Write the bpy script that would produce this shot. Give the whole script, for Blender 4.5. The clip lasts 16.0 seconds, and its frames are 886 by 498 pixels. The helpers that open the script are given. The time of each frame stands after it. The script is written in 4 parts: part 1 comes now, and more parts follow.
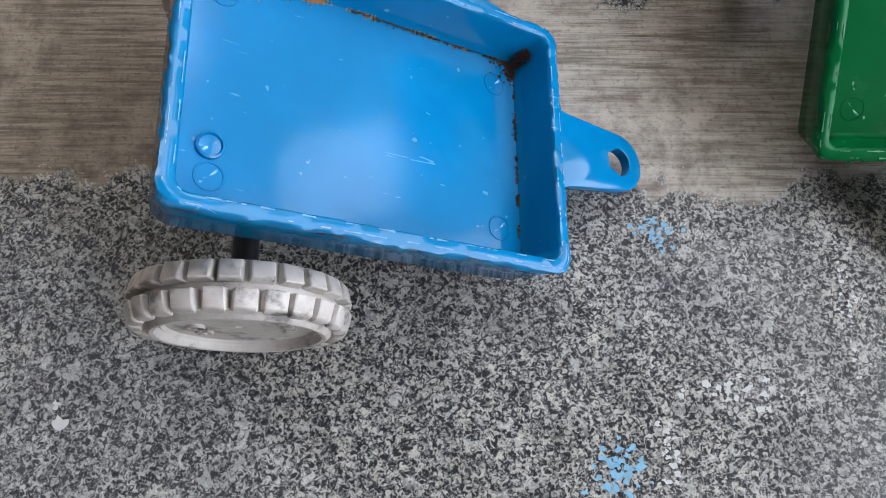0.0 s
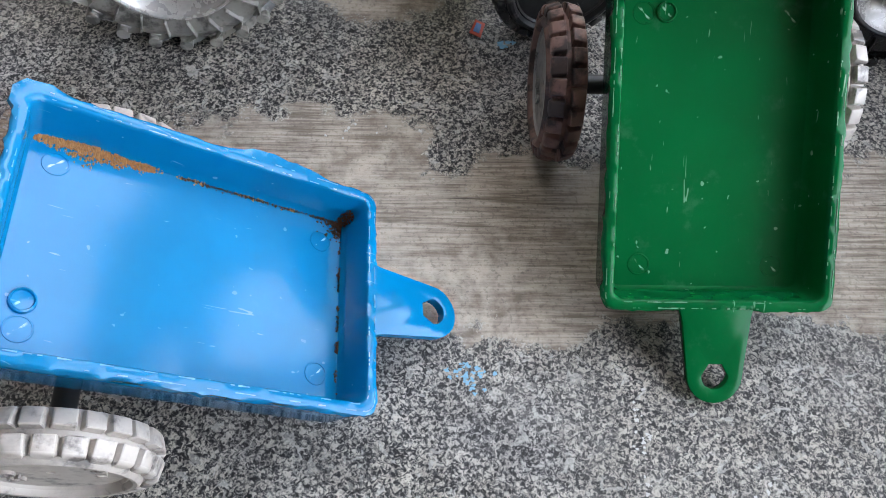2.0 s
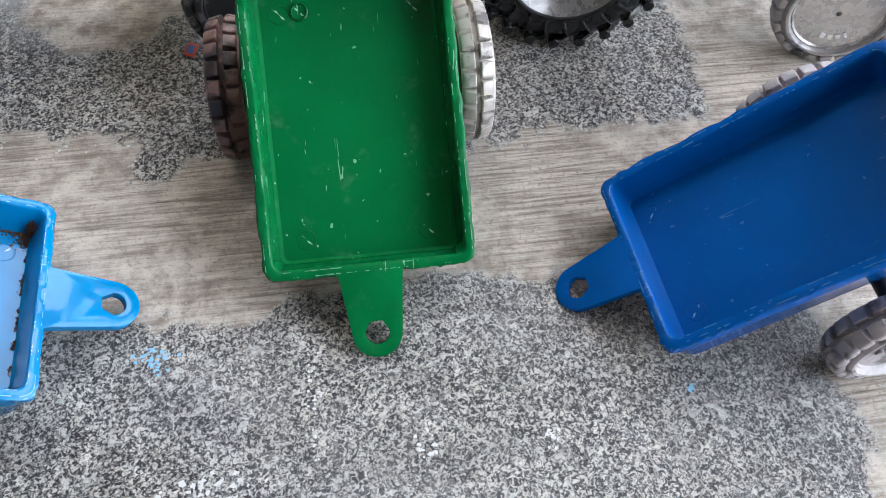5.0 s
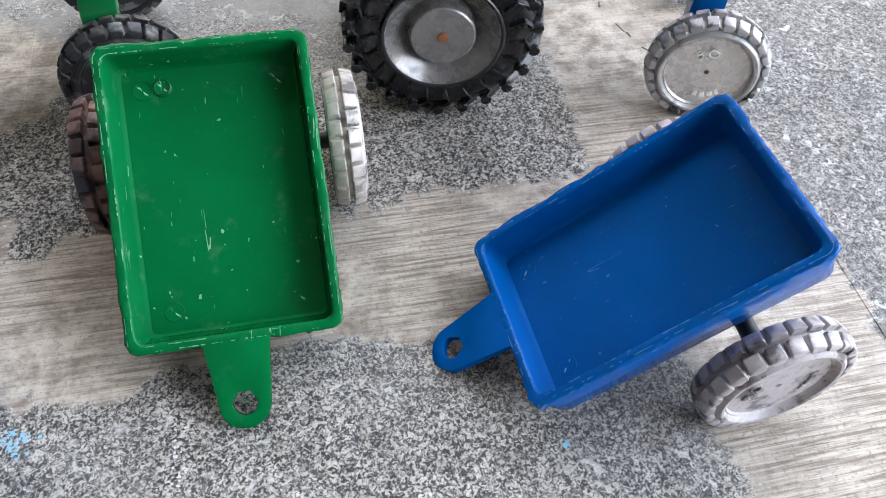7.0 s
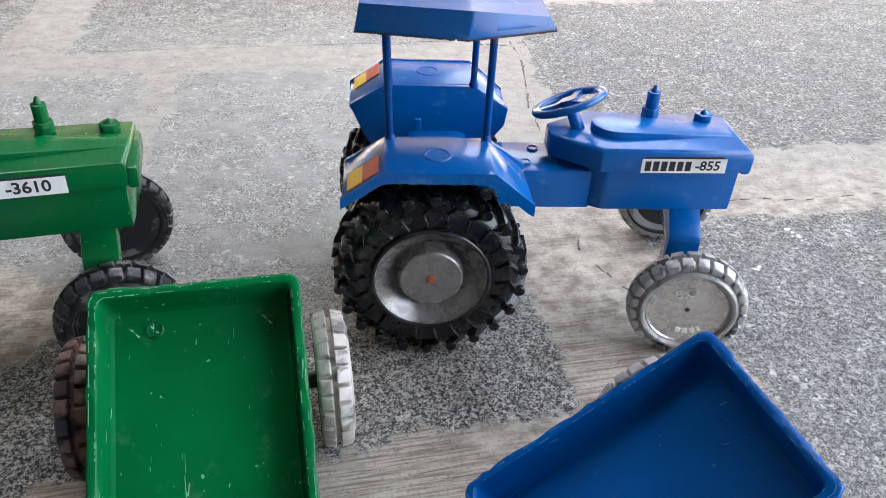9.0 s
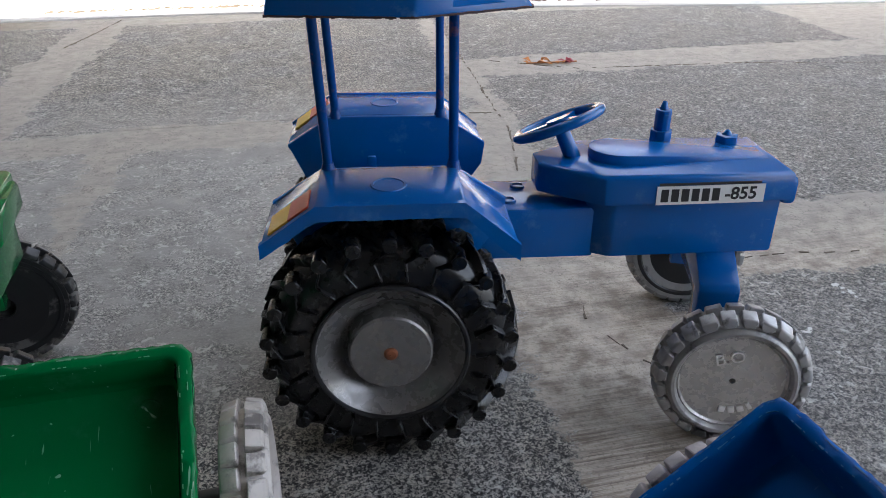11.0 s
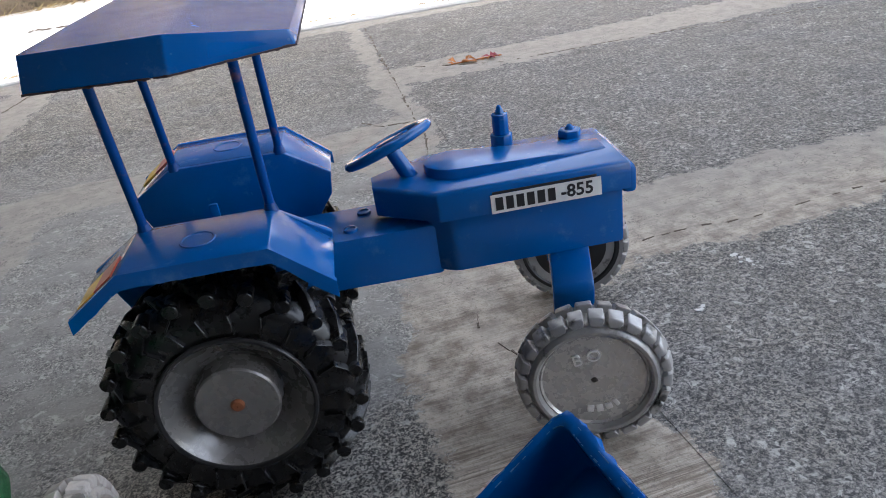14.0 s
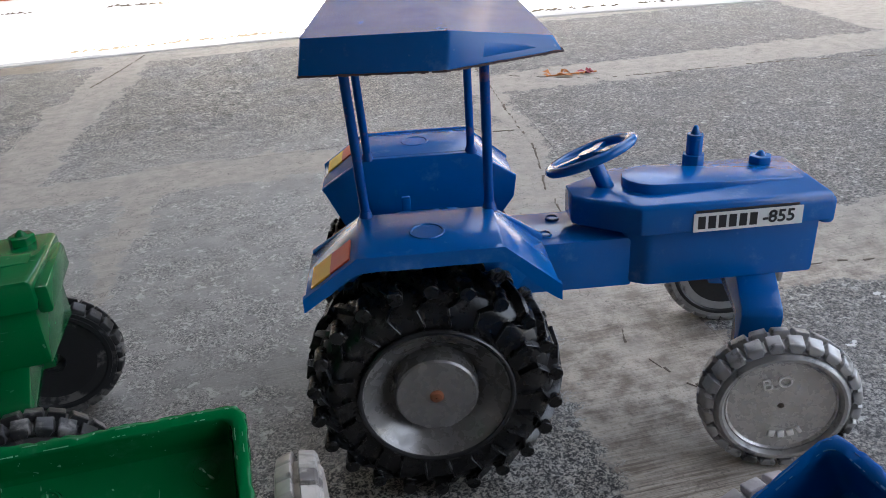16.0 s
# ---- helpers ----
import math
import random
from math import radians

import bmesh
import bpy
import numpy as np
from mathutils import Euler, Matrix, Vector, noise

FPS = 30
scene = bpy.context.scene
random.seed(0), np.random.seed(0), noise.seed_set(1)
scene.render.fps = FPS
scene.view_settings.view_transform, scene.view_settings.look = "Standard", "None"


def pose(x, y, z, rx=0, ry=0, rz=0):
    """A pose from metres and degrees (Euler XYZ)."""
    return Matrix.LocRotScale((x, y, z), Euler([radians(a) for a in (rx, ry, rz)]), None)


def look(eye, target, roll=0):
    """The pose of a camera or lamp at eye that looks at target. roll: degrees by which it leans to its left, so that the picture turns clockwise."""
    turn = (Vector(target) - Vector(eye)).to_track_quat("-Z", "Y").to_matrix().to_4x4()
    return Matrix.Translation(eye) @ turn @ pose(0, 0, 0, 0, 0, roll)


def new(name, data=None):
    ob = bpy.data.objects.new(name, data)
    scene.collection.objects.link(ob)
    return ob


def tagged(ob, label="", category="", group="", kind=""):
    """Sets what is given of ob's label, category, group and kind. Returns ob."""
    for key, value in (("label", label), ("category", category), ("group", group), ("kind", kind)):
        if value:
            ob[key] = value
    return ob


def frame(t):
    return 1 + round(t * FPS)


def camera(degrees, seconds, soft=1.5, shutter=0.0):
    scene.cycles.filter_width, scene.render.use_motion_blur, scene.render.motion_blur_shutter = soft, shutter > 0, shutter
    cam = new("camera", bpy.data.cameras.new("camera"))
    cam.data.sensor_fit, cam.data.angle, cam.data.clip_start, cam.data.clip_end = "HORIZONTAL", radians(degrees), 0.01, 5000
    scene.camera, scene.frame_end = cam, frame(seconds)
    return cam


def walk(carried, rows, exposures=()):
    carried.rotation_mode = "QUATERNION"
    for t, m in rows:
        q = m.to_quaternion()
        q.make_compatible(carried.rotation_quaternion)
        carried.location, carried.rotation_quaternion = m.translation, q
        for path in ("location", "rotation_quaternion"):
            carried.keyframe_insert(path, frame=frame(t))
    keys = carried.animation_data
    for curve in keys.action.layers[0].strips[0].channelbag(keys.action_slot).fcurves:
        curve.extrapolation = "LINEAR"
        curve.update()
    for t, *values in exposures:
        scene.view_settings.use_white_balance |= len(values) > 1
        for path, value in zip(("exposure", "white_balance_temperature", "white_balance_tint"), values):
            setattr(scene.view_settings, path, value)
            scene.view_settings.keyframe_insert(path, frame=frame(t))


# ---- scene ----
cam = camera(60.0, 16.0, soft=0.95)
PATH = [
    (0, (0.02, 0.014, 0.279), (0.016, 0.632, -1.623), -0.1),
    (0.5, (0.023, 0.028, 0.281), (0.052, 0.702, -1.602), 1.9),
    (1, (0.034, 0.024, 0.285), (0.12, 0.774, -1.567), 6.1),
    (1.5, (0.052, 0.017, 0.297), (0.155, 0.871, -1.509), 6.2),
    (2, (0.068, 0.007, 0.306), (0.204, 0.954, -1.451), 7.6),
    (2.5, (0.078, -0.005, 0.316), (0.216, 1.045, -1.381), 6.3),
    (3, (0.086, -0.02, 0.32), (0.239, 1.112, -1.321), 5.7),
    (3.5, (0.104, -0.031, 0.319), (0.283, 1.068, -1.342), 6.1),
    (4, (0.133, -0.037, 0.322), (0.339, 1.022, -1.362), 6.5),
    (4.5, (0.165, -0.04, 0.324), (0.388, 1.009, -1.364), 5.5),
    (5, (0.194, -0.044, 0.326), (0.429, 0.987, -1.371), 5.0),
    (5.2, (0.206, -0.045, 0.328), (0.448, 0.991, -1.365), 4.8),
    (7.3, (0.242, -0.056, 0.327), (0.59, 1.148, -1.232), 5.2),
    (7.5, (0.241, -0.056, 0.33), (0.6, 1.178, -1.203), 5.7),
    (8, (0.241, -0.057, 0.336), (0.608, 1.282, -1.104), 4.9),
    (8.5, (0.241, -0.057, 0.337), (0.629, 1.408, -0.968), 3.6),
    (9, (0.242, -0.056, 0.329), (0.659, 1.525, -0.824), 3.6),
    (9.2, (0.246, -0.056, 0.324), (0.652, 1.571, -0.767), 2.4),
    (11.3, (0.284, 0.023, 0.249), (0.724, 1.752, -0.654), -0.0),
    (11.5, (0.286, 0.028, 0.25), (0.725, 1.761, -0.648), -1.3),
    (12, (0.293, 0.031, 0.263), (0.667, 1.781, -0.632), -9.1),
    (12.5, (0.304, 0.025, 0.267), (0.676, 1.779, -0.619), -9.5),
    (13, (0.331, 0.013, 0.264), (0.717, 1.756, -0.638), -9.1),
    (13.5, (0.356, 0.005, 0.256), (0.757, 1.736, -0.661), -8.5),
    (14, (0.359, 0.001, 0.258), (0.767, 1.733, -0.656), -8.2),
    (14.5, (0.352, 0.0, 0.263), (0.768, 1.736, -0.64), -7.5),
    (15, (0.335, 0.003, 0.266), (0.751, 1.741, -0.63), -6.0),
    (15.5, (0.309, 0.01, 0.263), (0.708, 1.75, -0.638), -4.7),
    (16, (0.276, 0.018, 0.267), (0.647, 1.768, -0.628), -3.4),
]
EXPOSURES = [(t, e, k, 10) for t, e, k in ((0.0, 3.84, 6500), (1.5, 4.0, 6500), (2.5, 4.17, 6500), (5.0, 4.33, 6450), (7.5, 4.42, 6400), (8.5, 4.21, 6400), (9.2, 3.88, 6350), (11.3, 2.92, 6200), (13.0, 2.94, 6200), (16.0, 3.02, 6200))]
walk(cam, [(t, look(eye, target, roll)) for t, eye, target, roll in PATH], EXPOSURES)

# ---------------------------------------------------------------- world and light
world = bpy.data.worlds.new("sky")
scene.world = world
world.use_nodes = True
wt = world.node_tree
sky = wt.nodes.new("ShaderNodeTexSky")
sky.sky_type, sky.sun_disc = "NISHITA", False
sky.sun_elevation, sky.sun_rotation = radians(70), radians(251.5)
sky.dust_density, sky.ozone_density = 4.0, 0.6
hazy = wt.nodes.new("ShaderNodeHueSaturation")
hazy.inputs["Saturation"].default_value = 0.45
wt.links.new(sky.outputs["Color"], hazy.inputs["Color"])
wt.links.new(hazy.outputs["Color"], wt.nodes["Background"].inputs["Color"])
wt.nodes["Background"].inputs["Strength"].default_value = 0.15

sun_data = bpy.data.lights.new("sun", "SUN")
sun_data.energy, sun_data.angle, sun_data.color = 4.0, radians(0.5), (1.0, 0.95, 0.87)
sun = new("sun", sun_data)
sun.matrix_world = look((-0.948, -0.317, 2.75), (0, 0, 0))


# ---------------------------------------------------------------- materials
def nodes_of(name):
    m = bpy.data.materials.new(name)
    m.use_nodes = True
    nt = m.node_tree
    return m, nt, nt.nodes["Principled BSDF"]


def N(nt, kind, ins=None, **attrs):
    n = nt.nodes.new("ShaderNode" + kind)
    for k, v in attrs.items():
        setattr(n, k, v)
    for k, v in (ins or {}).items():
        if isinstance(v, bpy.types.NodeSocket):
            nt.links.new(v, n.inputs[k])
        else:
            n.inputs[k].default_value = v
    return n


def mth(nt, op, a, b=None, c=None, clamp=False):
    n = nt.nodes.new("ShaderNodeMath")
    n.operation, n.use_clamp = op, clamp
    for i, v in enumerate((a, b, c)):
        if v is None:
            continue
        if isinstance(v, bpy.types.NodeSocket):
            nt.links.new(v, n.inputs[i])
        else:
            n.inputs[i].default_value = v
    return n.outputs[0]


def mixc(nt, f, a, b, mode="MIX"):
    n = nt.nodes.new("ShaderNodeMix")
    n.data_type, n.blend_type = "RGBA", mode
    for i, v in ((0, f), (6, a), (7, b)):
        if isinstance(v, bpy.types.NodeSocket):
            nt.links.new(v, n.inputs[i])
        elif i == 0:
            n.inputs[0].default_value = v
        else:
            n.inputs[i].default_value = (*v, 1) if len(v) == 3 else v
    return n.outputs[2]


def step(nt, v, lo, hi):
    return N(nt, "MapRange", {"Value": v, "From Min": lo, "From Max": hi}, interpolation_type="SMOOTHSTEP").outputs[0]


def noise_at(nt, co, scale, detail=3.0, rough=0.5, dist=0.0):
    return N(nt, "TexNoise", {"Vector": co, "Scale": scale, "Detail": detail, "Roughness": rough, "Distortion": dist}).outputs[0]


def painted(name, base, wear, rough=0.18, scratch=0.5, haze_amt=0.1, spec=0.25, chipped=False):
    """Glossy moulded plastic: colour drift, fine scratches, pale scuffed edges and dull patches."""
    m, nt, b = nodes_of(name)
    co = N(nt, "TexCoord").outputs["Object"]
    big = noise_at(nt, co, 22, 4)
    col = mixc(nt, step(nt, big, 0.35, 0.7), base, tuple(min(1, c * 1.2) for c in base))
    # short scuffs in two directions
    for k, (rot, lo) in enumerate(((0.5, 0.735), (-0.9, 0.745))):
        mp = N(nt, "Mapping", {"Vector": co, "Rotation": (0, 0, rot), "Scale": (60, 480, 300)}).outputs[0]
        s = step(nt, noise_at(nt, mp, 1.0, 1.0, 0.5, 1.2), lo, lo + 0.03)
        zone = step(nt, noise_at(nt, co, 45 + 13 * k, 2), 0.5, 0.6)
        col = mixc(nt, mth(nt, "MULTIPLY", mth(nt, "MULTIPLY", s, zone), scratch), col, wear)
    dots = step(nt, noise_at(nt, co, 260, 1.0), 0.75, 0.78)
    col = mixc(nt, mth(nt, "MULTIPLY", dots, scratch), col, wear)
    haze = step(nt, noise_at(nt, co, 75, 5, 0.65), 0.56, 0.75)
    col = mixc(nt, mth(nt, "MULTIPLY", haze, haze_amt), col, wear)
    # worn edges
    if chipped:
        pt = N(nt, "NewGeometry").outputs["Pointiness"]
        chip = mth(nt, "MULTIPLY", step(nt, pt, 0.56, 0.64), step(nt, noise_at(nt, co, 240, 4, 0.7), 0.44, 0.56))
        col = mixc(nt, mth(nt, "MULTIPLY", chip, 0.7), col, wear)
    nt.links.new(col, b.inputs["Base Color"])
    r = mth(nt, "MULTIPLY_ADD", noise_at(nt, co, 60, 4, 0.6), rough, rough * 0.5)
    nt.links.new(r, b.inputs["Roughness"])
    b.inputs["Specular IOR Level"].default_value = spec
    h = mth(nt, "ADD", noise_at(nt, co, 130, 3), mth(nt, "MULTIPLY", noise_at(nt, co, 18, 2), 1.0))
    bump = N(nt, "Bump", {"Strength": 0.1, "Distance": 0.0007, "Height": h})
    nt.links.new(bump.outputs[0], b.inputs["Normal"])
    return m


def rubber(name, base, coat, amount, rough=0.55, metal=0.0, scale=70):
    """Hard toy tyre plastic, sprayed with paint that has worn off unevenly."""
    m, nt, b = nodes_of(name)
    co = N(nt, "TexCoord").outputs["Object"]
    n1 = noise_at(nt, co, scale, 5, 0.62)
    f = step(nt, n1, 0.72 - amount * 0.5, 0.86 - amount * 0.5)
    dirt = step(nt, noise_at(nt, co, 160, 4, 0.6), 0.45, 0.75)
    cc = mixc(nt, mth(nt, "MULTIPLY", dirt, 0.35), coat, tuple(c * 0.45 for c in coat))
    nt.links.new(mixc(nt, f, base, cc), b.inputs["Base Color"])
    nt.links.new(mth(nt, "MULTIPLY_ADD", dirt, 0.2, rough - 0.1), b.inputs["Roughness"])
    nt.links.new(mth(nt, "MULTIPLY", f, metal), b.inputs["Metallic"])
    bump = N(nt, "Bump", {"Strength": 0.2, "Distance": 0.0008, "Height": noise_at(nt, co, 220, 3)})
    nt.links.new(bump.outputs[0], b.inputs["Normal"])
    return m


def plain(name, base, rough=0.6, metal=0.0, var=0.3, scale=90):
    m, nt, b = nodes_of(name)
    co = N(nt, "TexCoord").outputs["Object"]
    f = noise_at(nt, co, scale, 4, 0.6)
    nt.links.new(mixc(nt, f, tuple(c * (1 - var) for c in base), tuple(min(1, c * (1 + var)) for c in base)), b.inputs["Base Color"])
    b.inputs["Roughness"].default_value, b.inputs["Metallic"].default_value = rough, metal
    bump = N(nt, "Bump", {"Strength": 0.3, "Distance": 0.0006, "Height": f})
    nt.links.new(bump.outputs[0], b.inputs["Normal"])
    return m


SKY_BLUE = painted("light_blue_plastic", (0.0005, 0.145, 0.325), (0.42, 0.7, 0.9), 0.11, 0.18, 0.008, 0.34, True)
DEEP_BLUE = painted("deep_blue_plastic", (0.0008, 0.076, 0.3), (0.3, 0.5, 0.75), 0.16, 0.15, 0.01, 0.12, True)
TRACTOR_BLUE = painted("tractor_blue_plastic", (0.0008, 0.086, 0.315), (0.17, 0.38, 0.58), 0.2, 0.12, 0.2, 0.45)
POST_BLUE = painted("rusting_post_paint", (0.0008, 0.045, 0.2), (0.2, 0.085, 0.04), 0.16, 0.2, 0.6, 0.2)
GREEN = painted("green_plastic", (0.0012, 0.1, 0.026), (0.4, 0.7, 0.5), 0.16, 0.4, 0.05, 0.15, True)
TRACTOR_GREEN = painted("tractor_green_plastic", (0.0012, 0.092, 0.024), (0.35, 0.62, 0.45), 0.13, 0.12, 0.03, 0.35)
PALE_BLUE = plain("rubbed_light_blue", (0.12, 0.33, 0.52), 0.5, 0, 0.3, 300)
PALE_GREEN = plain("rubbed_green", (0.1, 0.3, 0.16), 0.5, 0, 0.3, 300)
RUBBED_BLUE = plain("rubbed_deep_blue", (0.03, 0.17, 0.4), 0.5, 0, 0.3, 300)
WHITE_TYRE = rubber("white_sprayed_tyre", (0.15, 0.135, 0.125), (0.49, 0.445, 0.4), 0.78, 0.5)
BROWN_TYRE = rubber("grubby_brown_tyre", (0.05, 0.033, 0.03), (0.21, 0.12, 0.1), 0.62, 0.6)
GREY_TYRE = rubber("grey_sprayed_tyre", (0.03, 0.03, 0.03), (0.36, 0.35, 0.34), 0.78, 0.42, 0.3)
PALE_TYRE = rubber("pale_grey_tyre", (0.11, 0.1, 0.1), (0.44, 0.405, 0.405), 0.72, 0.5)
BLACK_TYRE = rubber("black_tyre", (0.007, 0.007, 0.0075), (0.05, 0.05, 0.05), 0.3, 0.36)
DARK_TYRE = rubber("dark_sprayed_tyre", (0.02, 0.02, 0.021), (0.2, 0.19, 0.18), 0.4, 0.5, 0.2)
SILVER_TYRE = rubber("dull_silver_tyre", (0.07, 0.07, 0.065), (0.36, 0.35, 0.32), 0.7, 0.42, 0.4)
SILVER_RIM = rubber("silver_rim_paint", (0.2, 0.19, 0.18), (0.5, 0.482, 0.46), 0.95, 0.36, 0.4)
GREY_RIM = rubber("grey_rim_paint", (0.11, 0.104, 0.098), (0.225, 0.214, 0.203), 0.95, 0.36, 0.4)
GLOSS_RING = plain("shiny_black_ring", (0.03, 0.03, 0.032), 0.22, 0.3, 0.2)
WORN = plain("bare_worn_edge", (0.045, 0.03, 0.035), 0.7, 0, 0.5, 300)
BLACK_PART = plain("black_plastic", (0.015, 0.015, 0.016), 0.5)
# rubbed letters, their colour raised to carry a painted highlight
WORN_GLINT = plain("rubbed_letters_with_glint", (0.85, 0.83, 0.8), 0.4, 0.0, 0.1, 400)
RUST = plain("rusty_pin", (0.28, 0.09, 0.035), 0.8, 0.1)
STICKER_WHITE = plain("white_sticker", (0.78, 0.78, 0.76), 0.45, 0, 0.06)
STICKER_BLACK = plain("black_print", (0.012, 0.012, 0.014), 0.5, 0, 0.2)
STICKER_RED = plain("red_sticker", (0.55, 0.075, 0.04), 0.4, 0, 0.12)
STICKER_YELLOW = plain("yellow_sticker", (0.8, 0.5, 0.03), 0.4, 0, 0.12)
SAWDUST = plain("orange_brown_dirt", (0.42, 0.22, 0.085), 0.95, 0, 0.75, 700)
GRIME = plain("dark_brown_grime", (0.075, 0.036, 0.018), 0.95, 0, 0.6, 900)


# ---------------------------------------------------------------- mesh helpers
class Geo:
    def __init__(self):
        self.v, self.f = [], []

    def add(self, verts, faces, m=None):
        k = len(self.v)
        self.v += [tuple(m @ Vector(p)) if m else tuple(p) for p in verts]
        self.f += [tuple(i + k for i in q) for q in faces]
        return self

    def box(self, a, b, m=None):
        (x0, y0, z0), (x1, y1, z1) = a, b
        vs = [(x, y, z) for x in (x0, x1) for y in (y0, y1) for z in (z0, z1)]
        return self.add(vs, [(0, 1, 3, 2), (4, 6, 7, 5), (0, 4, 5, 1), (2, 3, 7, 6), (0, 2, 6, 4), (1, 5, 7, 3)], m)

    def loops(self, rings, cap=(True, True), closed=False, m=None):
        """Skin between rings of the same number of points."""
        n = len(rings[0])
        vs = [p for r in rings for p in r]
        fs = []
        for k in range(len(rings) - (0 if closed else 1)):
            a, b = k * n, ((k + 1) % len(rings)) * n
            fs += [(a + i, a + (i + 1) % n, b + (i + 1) % n, b + i) for i in range(n)]
        if not closed and cap[0]:
            fs.append(tuple(reversed(range(n))))
        if not closed and cap[1]:
            fs.append(tuple(range((len(rings) - 1) * n, len(rings) * n)))
        return self.add(vs, fs, m)

    def lathe(self, profile, n=48, m=None, closed=False):
        """Turns (radius, y) pairs round the y axis."""
        rings = [[(r * math.cos(2 * math.pi * i / n), y, r * math.sin(2 * math.pi * i / n)) for i in range(n)] for r, y in profile]
        return self.loops(rings, (True, True), closed, m)

    def prism(self, poly, lo, hi, axis="y", m=None):
        """A polygon pushed from lo to hi along an axis; poly gives the other two coordinates in order."""
        put = {"y": lambda p, h: (p[0], h, p[1]), "z": lambda p, h: (p[0], p[1], h), "x": lambda p, h: (h, p[0], p[1])}[axis]
        return self.loops([[put(p, lo) for p in poly], [put(p, hi) for p in poly]], m=m)

    def cyl(self, p, q, r, n=16, r2=None):
        p, q = Vector(p), Vector(q)
        t = (q - p).to_track_quat("Z", "Y").to_matrix()
        ring = lambda c, rr: [tuple(c + t @ Vector((rr * math.cos(2 * math.pi * i / n), rr * math.sin(2 * math.pi * i / n), 0))) for i in range(n)]
        return self.loops([ring(p, r), ring(q, r if r2 is None else r2)])


def part(name, geo, material, parent=None, label="", bevel=0.0, segments=2, smooth=35, weld=False):
    me = bpy.data.meshes.new(name)
    bm = bmesh.new()
    vs = [bm.verts.new(p) for p in geo.v]
    for f in geo.f:
        bm.faces.new([vs[i] for i in f])
    if weld:
        bmesh.ops.remove_doubles(bm, verts=bm.verts, dist=0.000001)
    bmesh.ops.recalc_face_normals(bm, faces=bm.faces)
    if bevel:
        sharp = [e for e in bm.edges if len(e.link_faces) == 2 and e.calc_face_angle() > 0.5]
        bmesh.ops.bevel(bm, geom=sharp, offset=bevel, segments=segments, affect="EDGES", profile=0.5, clamp_overlap=True)
    bm.to_mesh(me)
    bm.free()
    for p in me.polygons:
        p.use_smooth = True
    me.set_sharp_from_angle(angle=radians(smooth))
    me.materials.append(material)
    ob = new(name, me)
    if parent:
        ob.parent = parent
    return tagged(ob, label)


def lettering(name, words, size, depth, m, material, parent, label="", bold=0.0):
    """Raised or printed characters; m takes the text's plane (x along, y up, centred) to the parent's space."""
    cu = bpy.data.curves.new(name, "FONT")
    cu.body, cu.size, cu.extrude, cu.resolution_u = words, size, depth, 3
    cu.offset = size * bold
    cu.align_x, cu.align_y = "CENTER", "CENTER"
    tmp = bpy.data.objects.new(name, cu)
    me = bpy.data.meshes.new_from_object(tmp)
    bpy.data.objects.remove(tmp)
    me.transform(m)
    me.materials.clear()
    me.materials.append(material)
    ob = new(name, me)
    ob.parent = parent
    return tagged(ob, label)


def thing(name, m, label, category, group=""):
    ob = new(name)
    ob.empty_display_size = 0.02
    ob.matrix_world = m
    return tagged(ob, label, category, group)


def rrect(x0, x1, y0, y1, r, per=14, arc=5):
    """Points round a rectangle with round corners, counter-clockwise."""
    pts = []
    for (cx, cy, a0), (nx, ny) in zip(((x1 - r, y1 - r, 0), (x0 + r, y1 - r, 90), (x0 + r, y0 + r, 180), (x1 - r, y0 + r, 270)),
                                      ((x0 + r, y1), (x0, y0 + r), (x1 - r, y0), (x1, y1 - r))):
        for i in range(arc + 1):
            a = radians(a0 + 90 * i / arc)
            pts.append((cx + r * math.cos(a), cy + r * math.sin(a)))
        px, py = pts[-1]
        for i in range(1, per):
            pts.append((px + (nx - px) * i / per, py + (ny - py) * i / per))
    return pts


